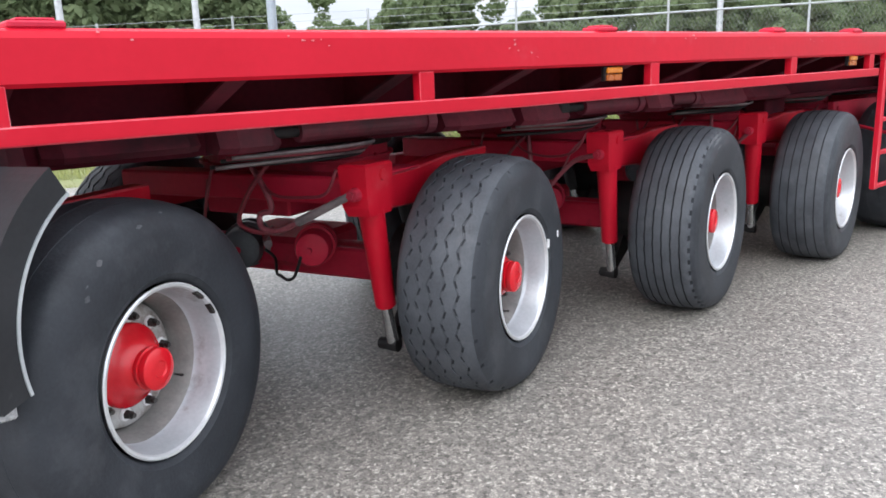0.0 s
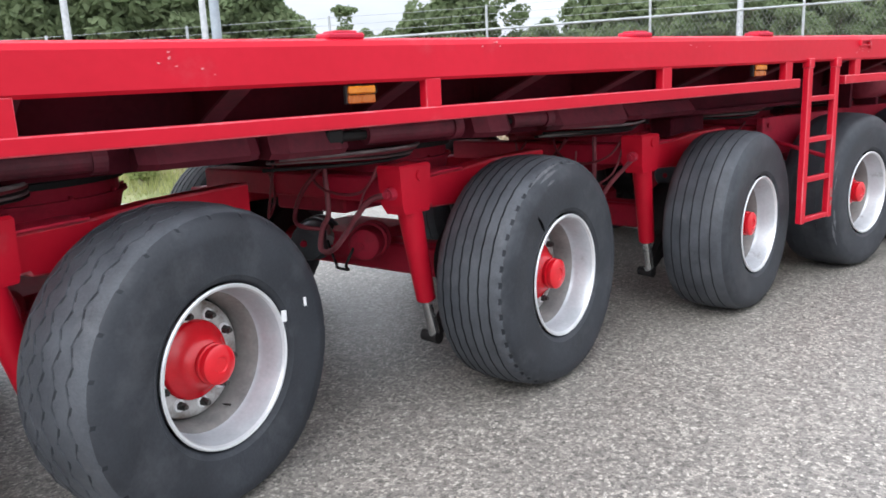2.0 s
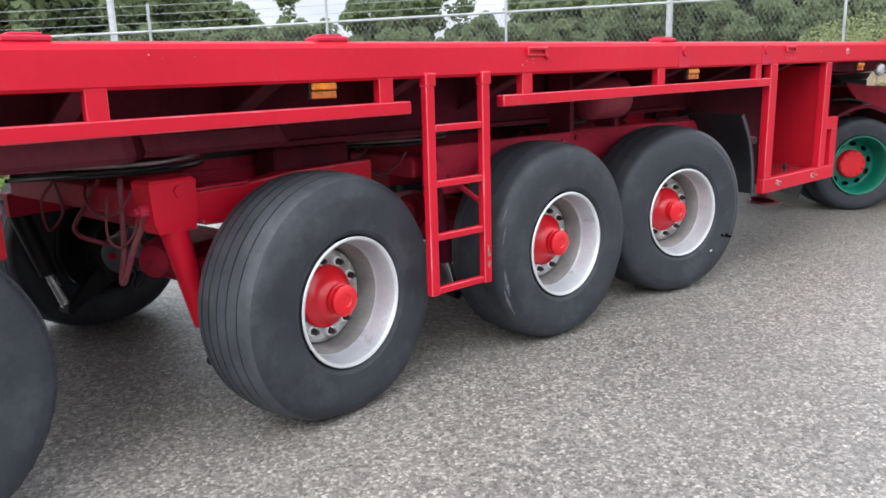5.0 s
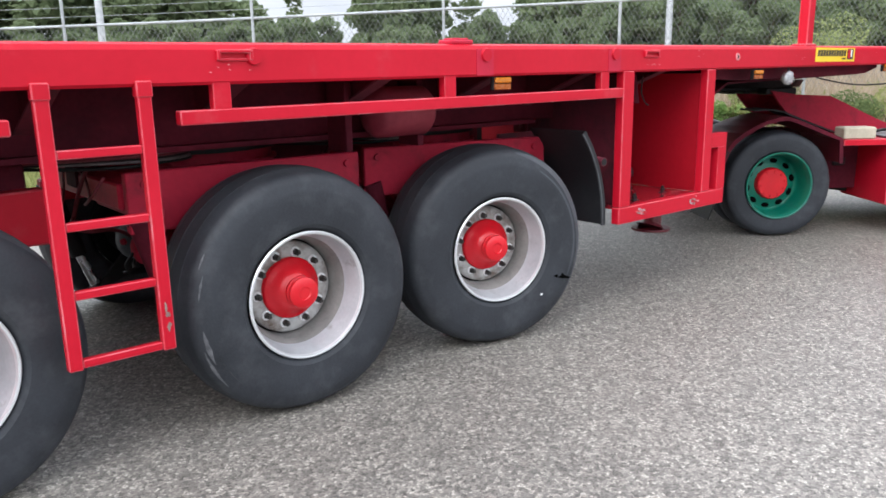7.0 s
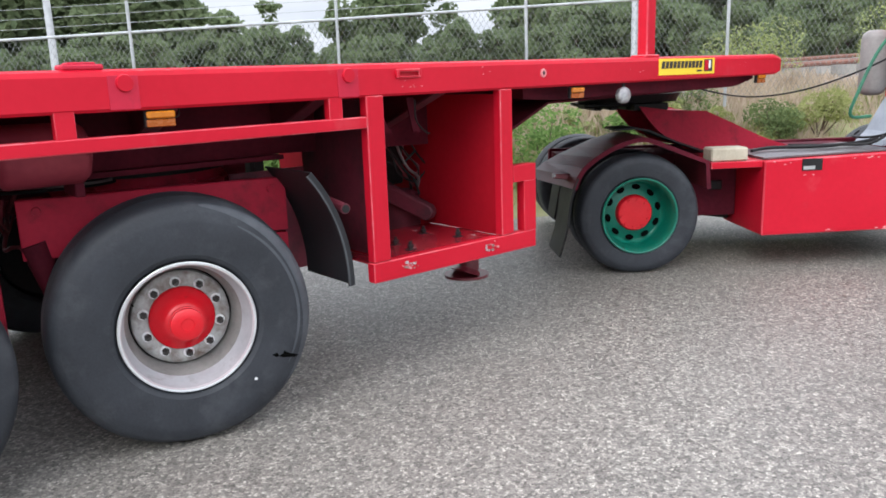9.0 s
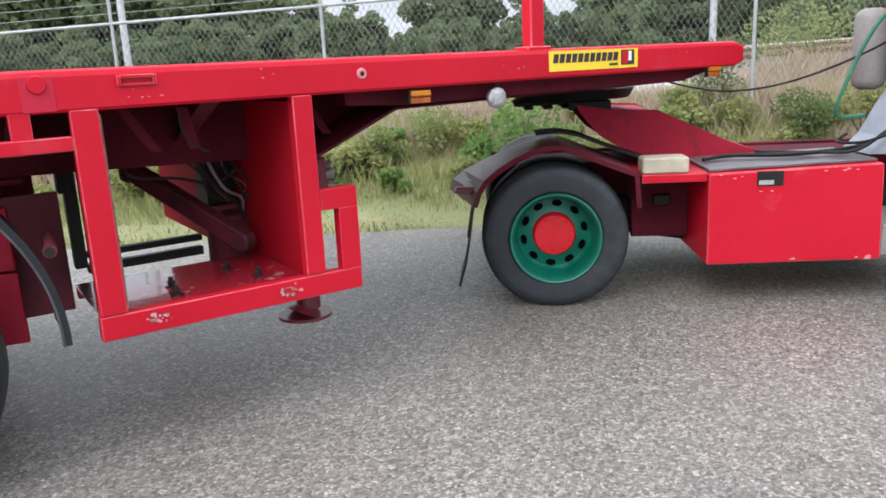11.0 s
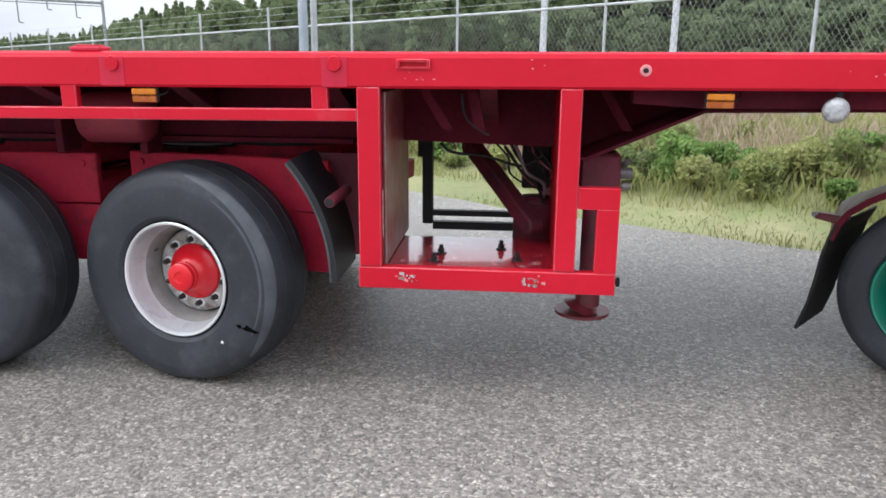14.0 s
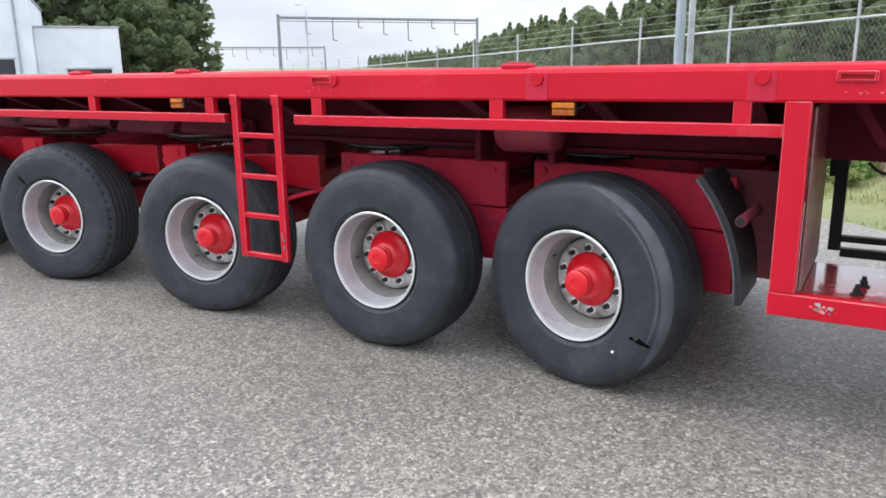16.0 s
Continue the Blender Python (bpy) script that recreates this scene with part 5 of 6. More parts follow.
rod(bm, (0, 0, 0), (0, -0.011, 0), 0.013, 0.010, 6)
TR_BOLT = mesh_of("hub_bolt", bm, RED_HUB, smooth=False)


def tractor_wheel(at):
    w = new("wheel", TR_RIM)
    w.parent, w.matrix_basis = tractor, at
    for nm, me, m in (("tyre", TR_TYRE, pose(0, 0.03, 0)), ("hub", TR_HUB, pose(0, 0, 0))):
        o = new(nm, me)
        o.parent, o.matrix_basis = w, m
    for k in range(10):
        a = k * math.tau / 10 + 0.2
        o = new("vent_hole", TR_HOLE)
        o.parent, o.matrix_basis = w, pose(0.206 * math.cos(a), 0.0925, 0.206 * math.sin(a)) @ Matrix.Rotation(-a, 4, "Y")
        o = new("hub_bolt", TR_BOLT)
        o.parent, o.matrix_basis = w, pose(0.112 * math.cos(a), 0.014, 0.112 * math.sin(a))
    return w


tractor_wheel(pose(0, -1.09, 0.463))
tractor_wheel(pose(0, 1.09, 0.463, 0, 0, 180))
for y in (-0.74, 0.74):
    o = new("inner_tyre", TR_TYRE)
    o.parent, o.matrix_basis = tractor, pose(0, y, 0.463)
for y in (-1.09, 1.09):
    tractor_wheel(pose(3.3, y, 0.463, 0, 0, 0 if y < 0 else 180))


def tpart(name, bm, mat, label="", smooth=False):
    return part(name, bm, mat, tractor, label, smooth)


bm = bmesh.new()
rod(bm, (0, -0.6, 0.463), (0, 0.6, 0.463), 0.09)
rod(bm, (0, -0.2, 0.463), (0, 0.2, 0.463), 0.2)
tpart("rear_axle", bm, BLACK)
for y in (-0.43, 0.43):
    bm = bmesh.new()
    box(bm, -0.42, 4.2, y - 0.04, y + 0.04, 0.62, 0.86, 0.006)
    tpart("chassis_rail", bm, RED_SHADED, "dark red chassis rail")
ARCH = [(-0.535, 0.70), (-0.505, 0.79), (-0.457, 0.862), (-0.365, 0.938), (-0.26, 1.0), (-0.157, 1.045), (-0.041, 1.073), (0.04, 1.072), (0.13, 1.042), (0.33, 0.96), (0.525, 0.877), (0.545, 0.66)]


def shell(points, thick):
    """A bent sheet: the outline and its inner side."""
    inner = []
    for i, (x, z) in enumerate(points):
        (xa, za), (xb, zb) = points[max(i - 1, 0)], points[min(i + 1, len(points) - 1)]
        u = math.hypot(xb - xa, zb - za)
        inner.append((x + (zb - za) / u * thick, z - (xb - xa) / u * thick))
    return points + inner[::-1]


bm = bmesh.new()
# the sheet sweeps further back on its inner side
INNER = [(-0.73, 0.70), (-0.70, 0.775), (-0.62, 0.835), (-0.50, 0.895), (-0.36, 0.957), (-0.21, 1.018), (-0.05, 1.06)] + ARCH[7:]
outer, inner = ([[bm.verts.new((x, y, z)) for x, z in shell(pts, 0.012)] for pts, y in ((ARCH, -1.22), (INNER, -0.46))])
for i in range(len(outer)):
    j = (i + 1) % len(outer)
    bm.faces.new((outer[i], outer[j], inner[j], inner[i]))
bmesh.ops.recalc_face_normals(bm, faces=bm.faces)
fender = tpart("fender", bm, MAROON, "weathered maroon rounded fender")
bm = bmesh.new()
prism(bm, shell(ARCH, 0.034), -1.232, -1.2205)
part("fender_lip", bm, RED_SHADED, fender)
bm = bmesh.new()
prism(bm, shell([(-0.50, 0.785), (-0.535, 0.70), (-0.558, 0.60), (-0.575, 0.46), (-0.60, 0.32), (-0.645, 0.17)], -0.016), -1.235, -0.80)
part("mud_flap", bm, BLACK, fender, "black rubber mud flap with curled edge")
bm = bmesh.new()
prism(bm, shell([(-0.1, 1.115), (0.06, 1.122), (0.18, 1.10), (0.42, 1.0), (0.72, 0.89)], 0.015), -0.80, -0.47)
part("fender_liner", bm, BLACK, fender, "black rubber sheet over the inner fender")
# side box, ledge, block, tread plate
bm = bmesh.new()
prism(bm, [(0.95, 0.275), (2.02, 0.285), (2.0, 0.895), (0.95, 0.862)], -1.257, -0.5, 0.01)
side_box = tpart("side_box", bm, RED, "large plain red side box")
bm = bmesh.new()
box(bm, 1.24, 1.40, -1.262, -1.2, 0.775, 0.868, 0.002)
part("grip_slot", bm, BLACK, side_box)
bm = bmesh.new()
box(bm, 1.25, 1.34, -1.2645, -1.2625, 0.785, 0.812, 0.0)
part("slot_wear", bm, ALU, side_box)
bm = bmesh.new()
prism(bm, [(0.96, 0.866), (1.98, 0.898), (1.98, 0.915), (0.96, 0.883)], -1.2, -0.55, 0.003)
part("lid", bm, LID, side_box, "scuffed chequered metal lid")
bm = bmesh.new()
box(bm, 0.545, 0.948, -1.22, -0.5, 0.81, 0.862, 0.004)
tpart("ledge", bm, RED)
bm = bmesh.new()
box(bm, 0.55, 0.84, -1.2, -1.02, 0.863, 0.968, 0.012)
tpart("wood_block", bm, WOOD, "pale weathered timber step block")
# shade of the recess is put into this panel's colour
bm = bmesh.new()
box(bm, 0.56, 0.948, -0.75, -0.7, 0.36, 0.80, 0.004)
tpart("recess_panel", bm, RED_SHADED)
bm = bmesh.new()
box(bm, 0.70, 0.82, -0.78, -0.752, 0.58, 0.66, 0.01)
tpart("recess_socket", bm, BLACK)
rt = random.Random(5)
for x0, z0, n in ((1.75, 0.87, 5), (1.05, 0.84, 3), (1.9, 0.3, 4), (1.5, 0.31, 3), (1.34, 0.74, 2)):
    for k in range(n):
        q = rt.uniform(0.004, 0.012)
        chip("paint_scuff", [(q * rt.uniform(0.6, 2.4) * math.cos(t * math.tau / 7), q * rt.uniform(0.4, 0.9) * math.sin(t * math.tau / 7)) for t in range(7)], pose(x0 + rt.uniform(-0.1, 0.1), -1.2585 - 0.0005 * k, z0 + rt.uniform(-0.012, 0.012)), PALE_CHIP, side_box)
# ramp plates up to the coupling
for y in (-0.47, 0.43):
    bm = bmesh.new()
    prism(bm, [(0.2, 1.275), (0.29, 1.15), (0.38, 1.05), (0.61, 0.90), (0.93, 0.842), (1.50, 0.842), (1.50, 0.905), (1.42, 0.925), (1.27, 0.985), (1.03, 1.10), (0.78, 1.218), (0.46, 1.235)], y, y + 0.04)
    tpart("ramp_plate", bm, RED_UNDER, "grimy red ramp side plate")
bm = bmesh.new()
prism(bm, [(0.46, 1.225), (0.78, 1.205), (1.03, 1.088), (1.27, 0.972), (1.45, 0.92), (1.45, 0.905), (1.26, 0.957), (1.02, 1.073), (0.77, 1.19), (0.46, 1.21)], -0.43, 0.43)
tpart("ramp_deck", bm, RED_DULL)
bm = bmesh.new()
rod(bm, (0.22, 0, 1.302), (0.22, 0, 1.372), 0.43, 0.47, 40)
box(bm, -0.235, 0.42, -0.30, 0.30, 1.272, 1.302, 0.008)
for x in (-0.16, -0.02, 0.12):
    box(bm, x, x + 0.07, -0.34, 0.34, 1.245, 1.272, 0.008)
box(bm, 0.16, 0.46, -0.44, 0.44, 1.235, 1.300, 0.01)
tpart("fifth_wheel", bm, BLACK, "black greasy coupling plate")
bm = bmesh.new()
box(bm, -0.4, 2.4, -0.39, 0.39, 0.78, 0.84, 0.004)
tpart("frame_plate", bm, RED_SHADED)
bm = bmesh.new()
prism(bm, [(-0.66, 0.77), (-0.66, 0.805), (-0.48, 0.80), (-0.50, 0.75)], -1.08, -1.02, 0.006)
tail = tpart("tail_bracket", bm, MAROON, "maroon rear lamp bracket")
bm = bmesh.new()
rod(bm, (-0.65, -1.081, 0.795), (-0.656, -1.10, 0.795), 0.014, 0.015, 12)
part("marker_lens", bm, CLEAR, tail)
bm = bmesh.new()
prism(bm, shell([(-0.50, 0.785), (-0.54, 0.70), (-0.565, 0.60), (-0.60, 0.40)], -0.014), -0.798, -0.50)
part("splash_guard", bm, BLACK, fender, "black rubber splash guard")
# unseen block added between the chassis rails to deepen the shadow below
bm = bmesh.new()
prism(bm, [(0.55, 0.36), (0.95, 0.30), (2.6, 0.28), (2.6, 0.62), (0.55, 0.62)], -0.62, 0.62, 0.02)
tpart("belly_block", bm, BLACK, "black block added below the chassis to deepen its shadow")
# behind the cab: tank, grey cover, hoses, cab
bm = bmesh.new()
revolve(bm, [(-0.4, 0.0), (-0.395, 0.08), (-0.36, 0.14), (-0.3, 0.16), (0.3, 0.16), (0.36, 0.14), (0.395, 0.08), (0.4, 0.0)], 32)
o = part("air_cleaner", bm, BEIGE, tractor, "beige upright air cleaner drum", smooth=True, at=pose(2.2, -0.5, 1.57, 90, 0, 0) @ Matrix.Scale(0.68, 4))
bm = bmesh.new()
prism(bm, [(2.02, 0.915), (2.9, 0.915), (2.9, 1.44), (2.36, 1.42), (2.24, 1.25), (2.12, 1.02)], -1.0, -0.6)
tpart("engine_cover", bm, GREY, "light grey engine cover with dust")
bm = bmesh.new()
box(bm, 2.55, 4.2, -1.2, -0.1, 0.9, 2.9, 0.04)
tpart("cab", bm, RED, "red driver's cab")
bm = bmesh.new()
box(bm, 2.42, 2.55, -1.1, -0.2, 1.36, 1.8, 0.02)
tpart("cab_vent", bm, BLACK)
bm = bmesh.new()
box(bm, 2.02, 2.5, -1.24, -0.6, 0.3, 0.5, 0.01)
tpart("step", bm, BEIGE)
bm = bmesh.new()
hose(bm, [(2.3, -0.9, 2.0), (2.1, -0.75, 1.7), (1.95, -0.7, 1.3), (1.95, -0.65, 1.14), (2.15, -0.6, 1.13)], 0.014)
tpart("green_hose", bm, HOSE_GREEN, "green coiled air hose")
for pts, r in (([(2.5, -1.1, 1.95), (2.2, -0.75, 1.62), (1.8, -0.3, 1.38), (1.45, 0.1, 1.3), (1.1, 0.3, 1.36), (0.85, 0.35, 1.46)], 0.008),
               ([(2.4, -1.0, 1.3), (2.1, -1.0, 1.05), (1.9, -1.05, 0.95), (1.7, -0.9, 0.93), (1.4, -0.7, 0.92)], 0.012),
               ([(2.35, -0.9, 1.25), (2.15, -1.1, 1.1), (2.0, -1.0, 1.0), (1.9, -0.8, 0.98), (2.0, -0.7, 1.02)], 0.01),
               ([(2.3, -0.95, 1.1), (2.05, -0.85, 0.96), (1.6, -0.95, 0.93), (1.2, -0.8, 0.915), (1.0, -0.9, 0.905)], 0.014)):
    bm = bmesh.new()
    hose(bm, pts, r)
    tpart("black_cable", bm, BLACK, "black electric or air cable", True)


# ---- chain-link fence ----
fence = empty("chain_link_fence", Matrix.Translation(place(0, 4.0)), "galvanised chain-link fence with a top rail and wire strands", "fence")


def fence_d(s):
    """The fence bends towards the road past the masts."""
    return 4.2 if s < -4.5 else 4.2 - 0.105 * (s + 4.5) if s < 0 else 3.73 - 0.14 * s


def fpos(s, z):
    """In the fence's own frame."""
    return D * s + N * (fence_d(s) - 4.0) + Vector((0, 0, z))


def rail_z(s):
    return 2.475 + 0.029 * s


S0, S1 = -60.0, 16.0
bm = bmesh.new()
rod(bm, (0, 0, 0), (0, 0, 2.1), 0.024, 0.024, 10)
first = part("fence_post", bm, GALV, fence, "", at=Matrix.Translation(fpos(0.17, rail_z(0.17) - 1.65)))
posts = [-13.51, -11.01, -8.48, -5.85, -2.89, 2.97, 5.95, 8.95, 11.95, 14.95] + [-13.51 - 2.54 * k for k in range(1, 18)]
for s in posts:
    again(first, Matrix.Translation(fpos(s, rail_z(s) - 1.65)))
BENDS = [S0, -40.0, -20.0, -4.5, 0.0, S1]


def along(bm, up, r, seg):
    for a, b in zip(BENDS, BENDS[1:]):
        rod(bm, fpos(a, rail_z(a) + up), fpos(b, rail_z(b) + up), r, r, seg)
    return bm


part("top_rail", along(bmesh.new(), 0.0, 0.021, 10), GALV, fence)
for k in (0.14, 0.28, 0.42):
    part("wire_strand", along(bmesh.new(), k, 0.004, 5), GALV, fence)
verts, faces = [], []
pitch, high = 0.085, 1.5
cnt = int((S1 + 40) / pitch)
for i in range(cnt):
    for sgn in (1, -1):
        s = -40 + i * pitch
        a, b = fpos(s, rail_z(s) - high), fpos(s + sgn * high * 0.62, rail_z(s) - 0.01)
        k = len(verts)
        off = N * (0.003 * sgn)
        w = D * 0.0028
        for p in (a, b):
            verts += [tuple(p + off - w), tuple(p + off + w), tuple(p + off + N * 0.004)]
        faces += [(k, k + 1, k + 4, k + 3), (k + 1, k + 2, k + 5, k + 4), (k + 2, k, k + 3, k + 5)]
me = bpy.data.meshes.new("wire_mesh")
me.from_pydata(verts, [], faces)
me.materials.append(WIRE)
wm = new("wire_mesh", me)
wm.parent = fence
tagged(wm, kind="stuff")


# ---- masts by the fence ----
def mast(s, d, r, h, mat, label):
    bm = bmesh.new()
    rod(bm, (0, 0, -0.3), (0, 0, h), r, r * 0.7, 16)
    p = part("mast", bm, mat, None, label, smooth=False, at=Matrix.Translation(place(s, d, bank_height(s, d))))
    tagged(p, category="mast")
    return p


mast(-7.55, 2.11, 0.085, 9, MAST, "blue-grey steel mast in front of the fence")
mast(-7.6, 2.4, 0.06, 9, GALV, "slimmer pale steel pole beside the mast")
for s, d in ((-14.4, 35.0), (17.2, 35.5), (-20.6, 31.5)):
    mast(s, d, 0.2, 14, GALV, "tall pale railway mast before the wood")


# ---- railway ----
def track(d):
    t = empty("railway_track", Matrix.Translation(place(0, d, 0)), "rusty rails on pale sleepers and ballast", "track")
    for o in (-0.7175, 0.7175):
        bm = bmesh.new()
        for a, b in ((-120, -60), (-60, -20), (-20, 20), (20, 60)):
            za, zb = bank_height(a, d) + 0.3, bank_height(b, d) + 0.3
            rod(bm, D * a + N * o + Vector((0, 0, za)), D * b + N * o + Vector((0, 0, zb)), 0.05, 0.05, 6)
        part("rail", bm, BRICK_RUST, t)
    bm = bmesh.new()
    for i in range(-60, 100):
        s = -0.6 * i
        c = D * s + Vector((0, 0, bank_height(s, d) + 0.15))
        r = bmesh.ops.create_cube(bm, size=1, matrix=Matrix.Translation(c) @ pose(0, 0, 0, 0, 0, -33) @ Matrix.Diagonal((0.24, 2.5, 0.22, 1)))
    o = part("sleepers", bm, SLEEPER, t)
    tagged(o, kind="stuff")


track(9.0)
track(13.5)


def gantry(s, d0, d1, h):
    g = empty("catenary_gantry", Matrix.Translation(place(s, d0, bank_height(s, d0))), "grey steel portal carrying railway overhead wires", "gantry", "gantries over the tracks")
    for d in (0, d1 - d0):
        bm = bmesh.new()
        rod(bm, N * d, N * d + Vector((0, 0, h + 0.4)), 0.26, 0.2, 8)
        part("column", bm, GANTRY, g)
    bm = bmesh.new()
    rod(bm, Vector((0, 0, h)), N * (d1 - d0) + Vector((0, 0, h)), 0.2, 0.2, 6)
    rod(bm, Vector((0, 0, h - 0.45)), N * (d1 - d0) + Vector((0, 0, h - 0.45)), 0.06, 0.06, 6)
    part("cross_beam", bm, GANTRY, g)
    for k in range(1, 8):
        bm = bmesh.new()
        p = N * ((d1 - d0) * k / 8.0)
        low = 1.2 + 0.9 * (k % 3)
        rod(bm, p + Vector((0, 0, h)), p + Vector((0, 0, h - low)), 0.09, 0.09, 6)
        rod(bm, p + Vector((0, 0, h - low)), p + N * 0.6 + Vector((0, 0, h - low - 0.1)), 0.08, 0.08, 6)
        part("dropper", bm, GANTRY, g)


gantry(-107, 21.3, 52.8, 8.4)
gantry(-200, 30.0, 57.6, 6.6)


# ---- trees ----
def leaf_cloud(verts, faces, lobes, count, size, rnd, flat=1.0):
    for _ in range(count):
        c, r = lobes[rnd.randrange(len(lobes))]
        while True:
            v = Vector((rnd.uniform(-1, 1), rnd.uniform(-1, 1), rnd.uniform(-1, 1)))
            if 0.05 < v.length < 1:
                break
        v = v.normalized() * (v.length ** 0.45)
        p = Vector(c) + Vector((v.x * r[0], v.y * r[1], v.z * r[2]))
        u = Vector((rnd.uniform(-1, 1), rnd.uniform(-1, 1), rnd.uniform(-1, 1))).normalized()
        w = u.orthogonal().normalized()
        sz = size * rnd.uniform(0.5, 1.3)
        k = len(verts)
        verts += [tuple(p + u * sz), tuple(p + w * sz * 0.6), tuple(p - u * sz), tuple(p - w * sz * 0.6 + Vector((0, 0, 0.2 * sz)))]
        faces.append((k, k + 1, k + 2, k + 3))


def tree_meshes(kind, seed):
    rnd = random.Random(seed)
    h = rnd.uniform(10.5, 12.5)
    bm = bmesh.new()
    lobes, verts, faces = [], [], []
    lean = rnd.uniform(-0.3, 0.3)
    if kind == "pine":
        rod(bm, (0, 0, 0), (lean, 0, h * 0.92), 0.2, 0.05, 8)
        for k in range(11):
            z = h * rnd.uniform(0.4, 0.98)
            a = rnd.uniform(0, math.tau)
            reach = rnd.uniform(0.9, 2.8) * (1.35 - z / h)
            tip = (lean * z / h + reach * math.cos(a) * 1.3, reach * math.sin(a) * 1.3, z + rnd.uniform(0.0, 0.6))
            rod(bm, (lean * z / h, 0, z - 0.3), tip, 0.06, 0.02, 5)
            lobes.append((tip, (rnd.uniform(0.8, 1.5), rnd.uniform(0.8, 1.5), rnd.uniform(0.3, 0.7))))
        lobes.append(((lean, 0, h), (0.9, 0.9, 0.8)))
        leaf_cloud(verts, faces, lobes, 2600, 0.2, rnd)
    elif kind == "spruce":
        rod(bm, (0, 0, 0), (lean * 0.3, 0, h), 0.2, 0.03, 8)
        for k in range(14):
            z = h * (0.03 + 0.95 * k / 13)
            rr = (1 - z / h) ** 0.8 * 2.4 + 0.3
            for j in range(5):
                a = rnd.uniform(0, math.tau)
                lobes.append(((rr * 0.5 * math.cos(a), rr * 0.5 * math.sin(a), z), (rr * 0.6, rr * 0.6, 0.55)))
        leaf_cloud(verts, faces, lobes, 3800, 0.24, rnd)
    else:
        rod(bm, (0, 0, 0), (lean, 0, h * 0.6), 0.22, 0.09, 8)
        for k in range(22):
            z = h * (0.06 + 0.86 * rnd.random())
            a = rnd.uniform(0, math.tau)
            reach = rnd.uniform(0.4, 2.5) * (1.0 - 0.75 * max(0.0, z / h - 0.4))
            tip = (lean + reach * math.cos(a), reach * math.sin(a), z)
            rod(bm, (lean * 0.6, 0, z * 0.65), tip, 0.07, 0.02, 5)
            lobes.append((tip, (rnd.uniform(0.9, 1.7), rnd.uniform(0.9, 1.7), rnd.uniform(0.7, 1.2))))
        leaf_cloud(verts, faces, lobes, 5600, 0.28, rnd)
    tm = mesh_of("trunk", bm, BARK)
    cm = bpy.data.meshes.new("crown")
    cm.from_pydata(verts, [], faces)
    cm.materials.append(LEAF if kind == "broad" else NEEDLE)
    return tm, cm


KINDS = [("broad", 1), ("broad", 2), ("broad", 3), ("pine", 4), ("pine", 5), ("spruce", 6), ("spruce", 7), ("pine", 8)]
TREES = [(k, *tree_meshes(k, s)) for k, s in KINDS]
TREE_LABEL = {"broad": "leafy green broadleaf tree at the wood's edge", "pine": "dark green pine with an open crown", "spruce": "dense dark green conifer"}


PLOT = []


def tree(x, y, z, which, size, turn):
    PLOT.append((math.hypot(x - 6.0, y + 3.0), x, y, z, which, size, turn))


def stand(x, y, z, which, size, turn):
    kind, tm, cm = TREES[which]
    t = empty("tree", pose(x, y, z, 0, 0, turn), TREE_LABEL[kind], "tree", "trees beyond the railway")
    t.scale = (size, size, size)
    for nm, me in (("trunk", tm), ("crown", cm)):
        o = new(nm, me)
        o.parent = t


rnd = random.Random(11)


def bearing(deg, dist):
    return 6.0 + dist * math.sin(radians(deg)), -3.0 + dist * math.cos(radians(deg))


# the wood's edge, by bearing and distance from the middle of the walk: start, end, size, spacing, kinds
BELT = [((-36, 900), (-29.5, 480), 1.0, 5.0, (5, 6, 0)), ((-29.5, 480), (-25.5, 240), 1.0, 3.0, (5, 6, 0)), ((-25.5, 240), (-15, 145), 1.0, 1.7, (5, 6, 5, 6, 0)), ((-15, 145), (6, 100), 1.12, 1.4, (5, 0, 1, 2)), ((6, 100), (12, 96), 1.3, 1.1, (0, 1, 2)), ((12, 96), (23.5, 92), 1.35, 1.1, (0, 1, 2, 1)), ((23.5, 128), (27.5, 128), 1.15, 1.8, (0, 1, 2)), ((27.5, 128), (30, 130), 0.8, 2.0, (0, 1, 2)), ((34.0, 100), (39.5, 98), 1.12, 1.7, (0, 1, 2)), ((45.2, 104), (62, 72), 1.15, 1.5, (0, 1, 2, 7)), ((62, 72), (92, 55), 1.1, 2.0, (0, 1, 2))]
for (a0, d0), (a1, d1), size, gap, kinds in BELT:
    p, q = Vector(bearing(a0, d0)), Vector(bearing(a1, d1))
    back = Vector((p.y - q.y, q.x - p.x)).normalized()
    count = max(2, int((q - p).length / gap))
    for i in range(count):
        f = (i + rnd.uniform(-0.35, 0.35)) / count
        c = p + (q - p) * f + back * (rnd.uniform(0, 9) if i % 2 else rnd.uniform(0, 2))
        tree(c.x, c.y, 0.7, rnd.choice(kinds), size * rnd.uniform(0.8, 1.12), rnd.uniform(0, 360))
for a, dist, which, size in ((28.6, 110, 4, 0.95), (40.8, 100, 3, 1.05), (41.6, 104, 7, 0.8), (42.3, 127, 7, 0.7), (37.0, 94, 1, 1.15)):
    x, y = bearing(a, dist)
    tree(x, y, 0.7, which, size, 40 * a)
# a lower fringe of scrub in front of the wood
for i in range(230):
    a = -20 + 110 * (i + rnd.random()) / 230
    x, y = bearing(a, rnd.uniform(70, 86) if a < 50 else rnd.uniform(48, 60))
    tree(x, y, 0.5, rnd.choice((0, 1, 2)), rnd.uniform(0.32, 0.52), rnd.uniform(0, 360))
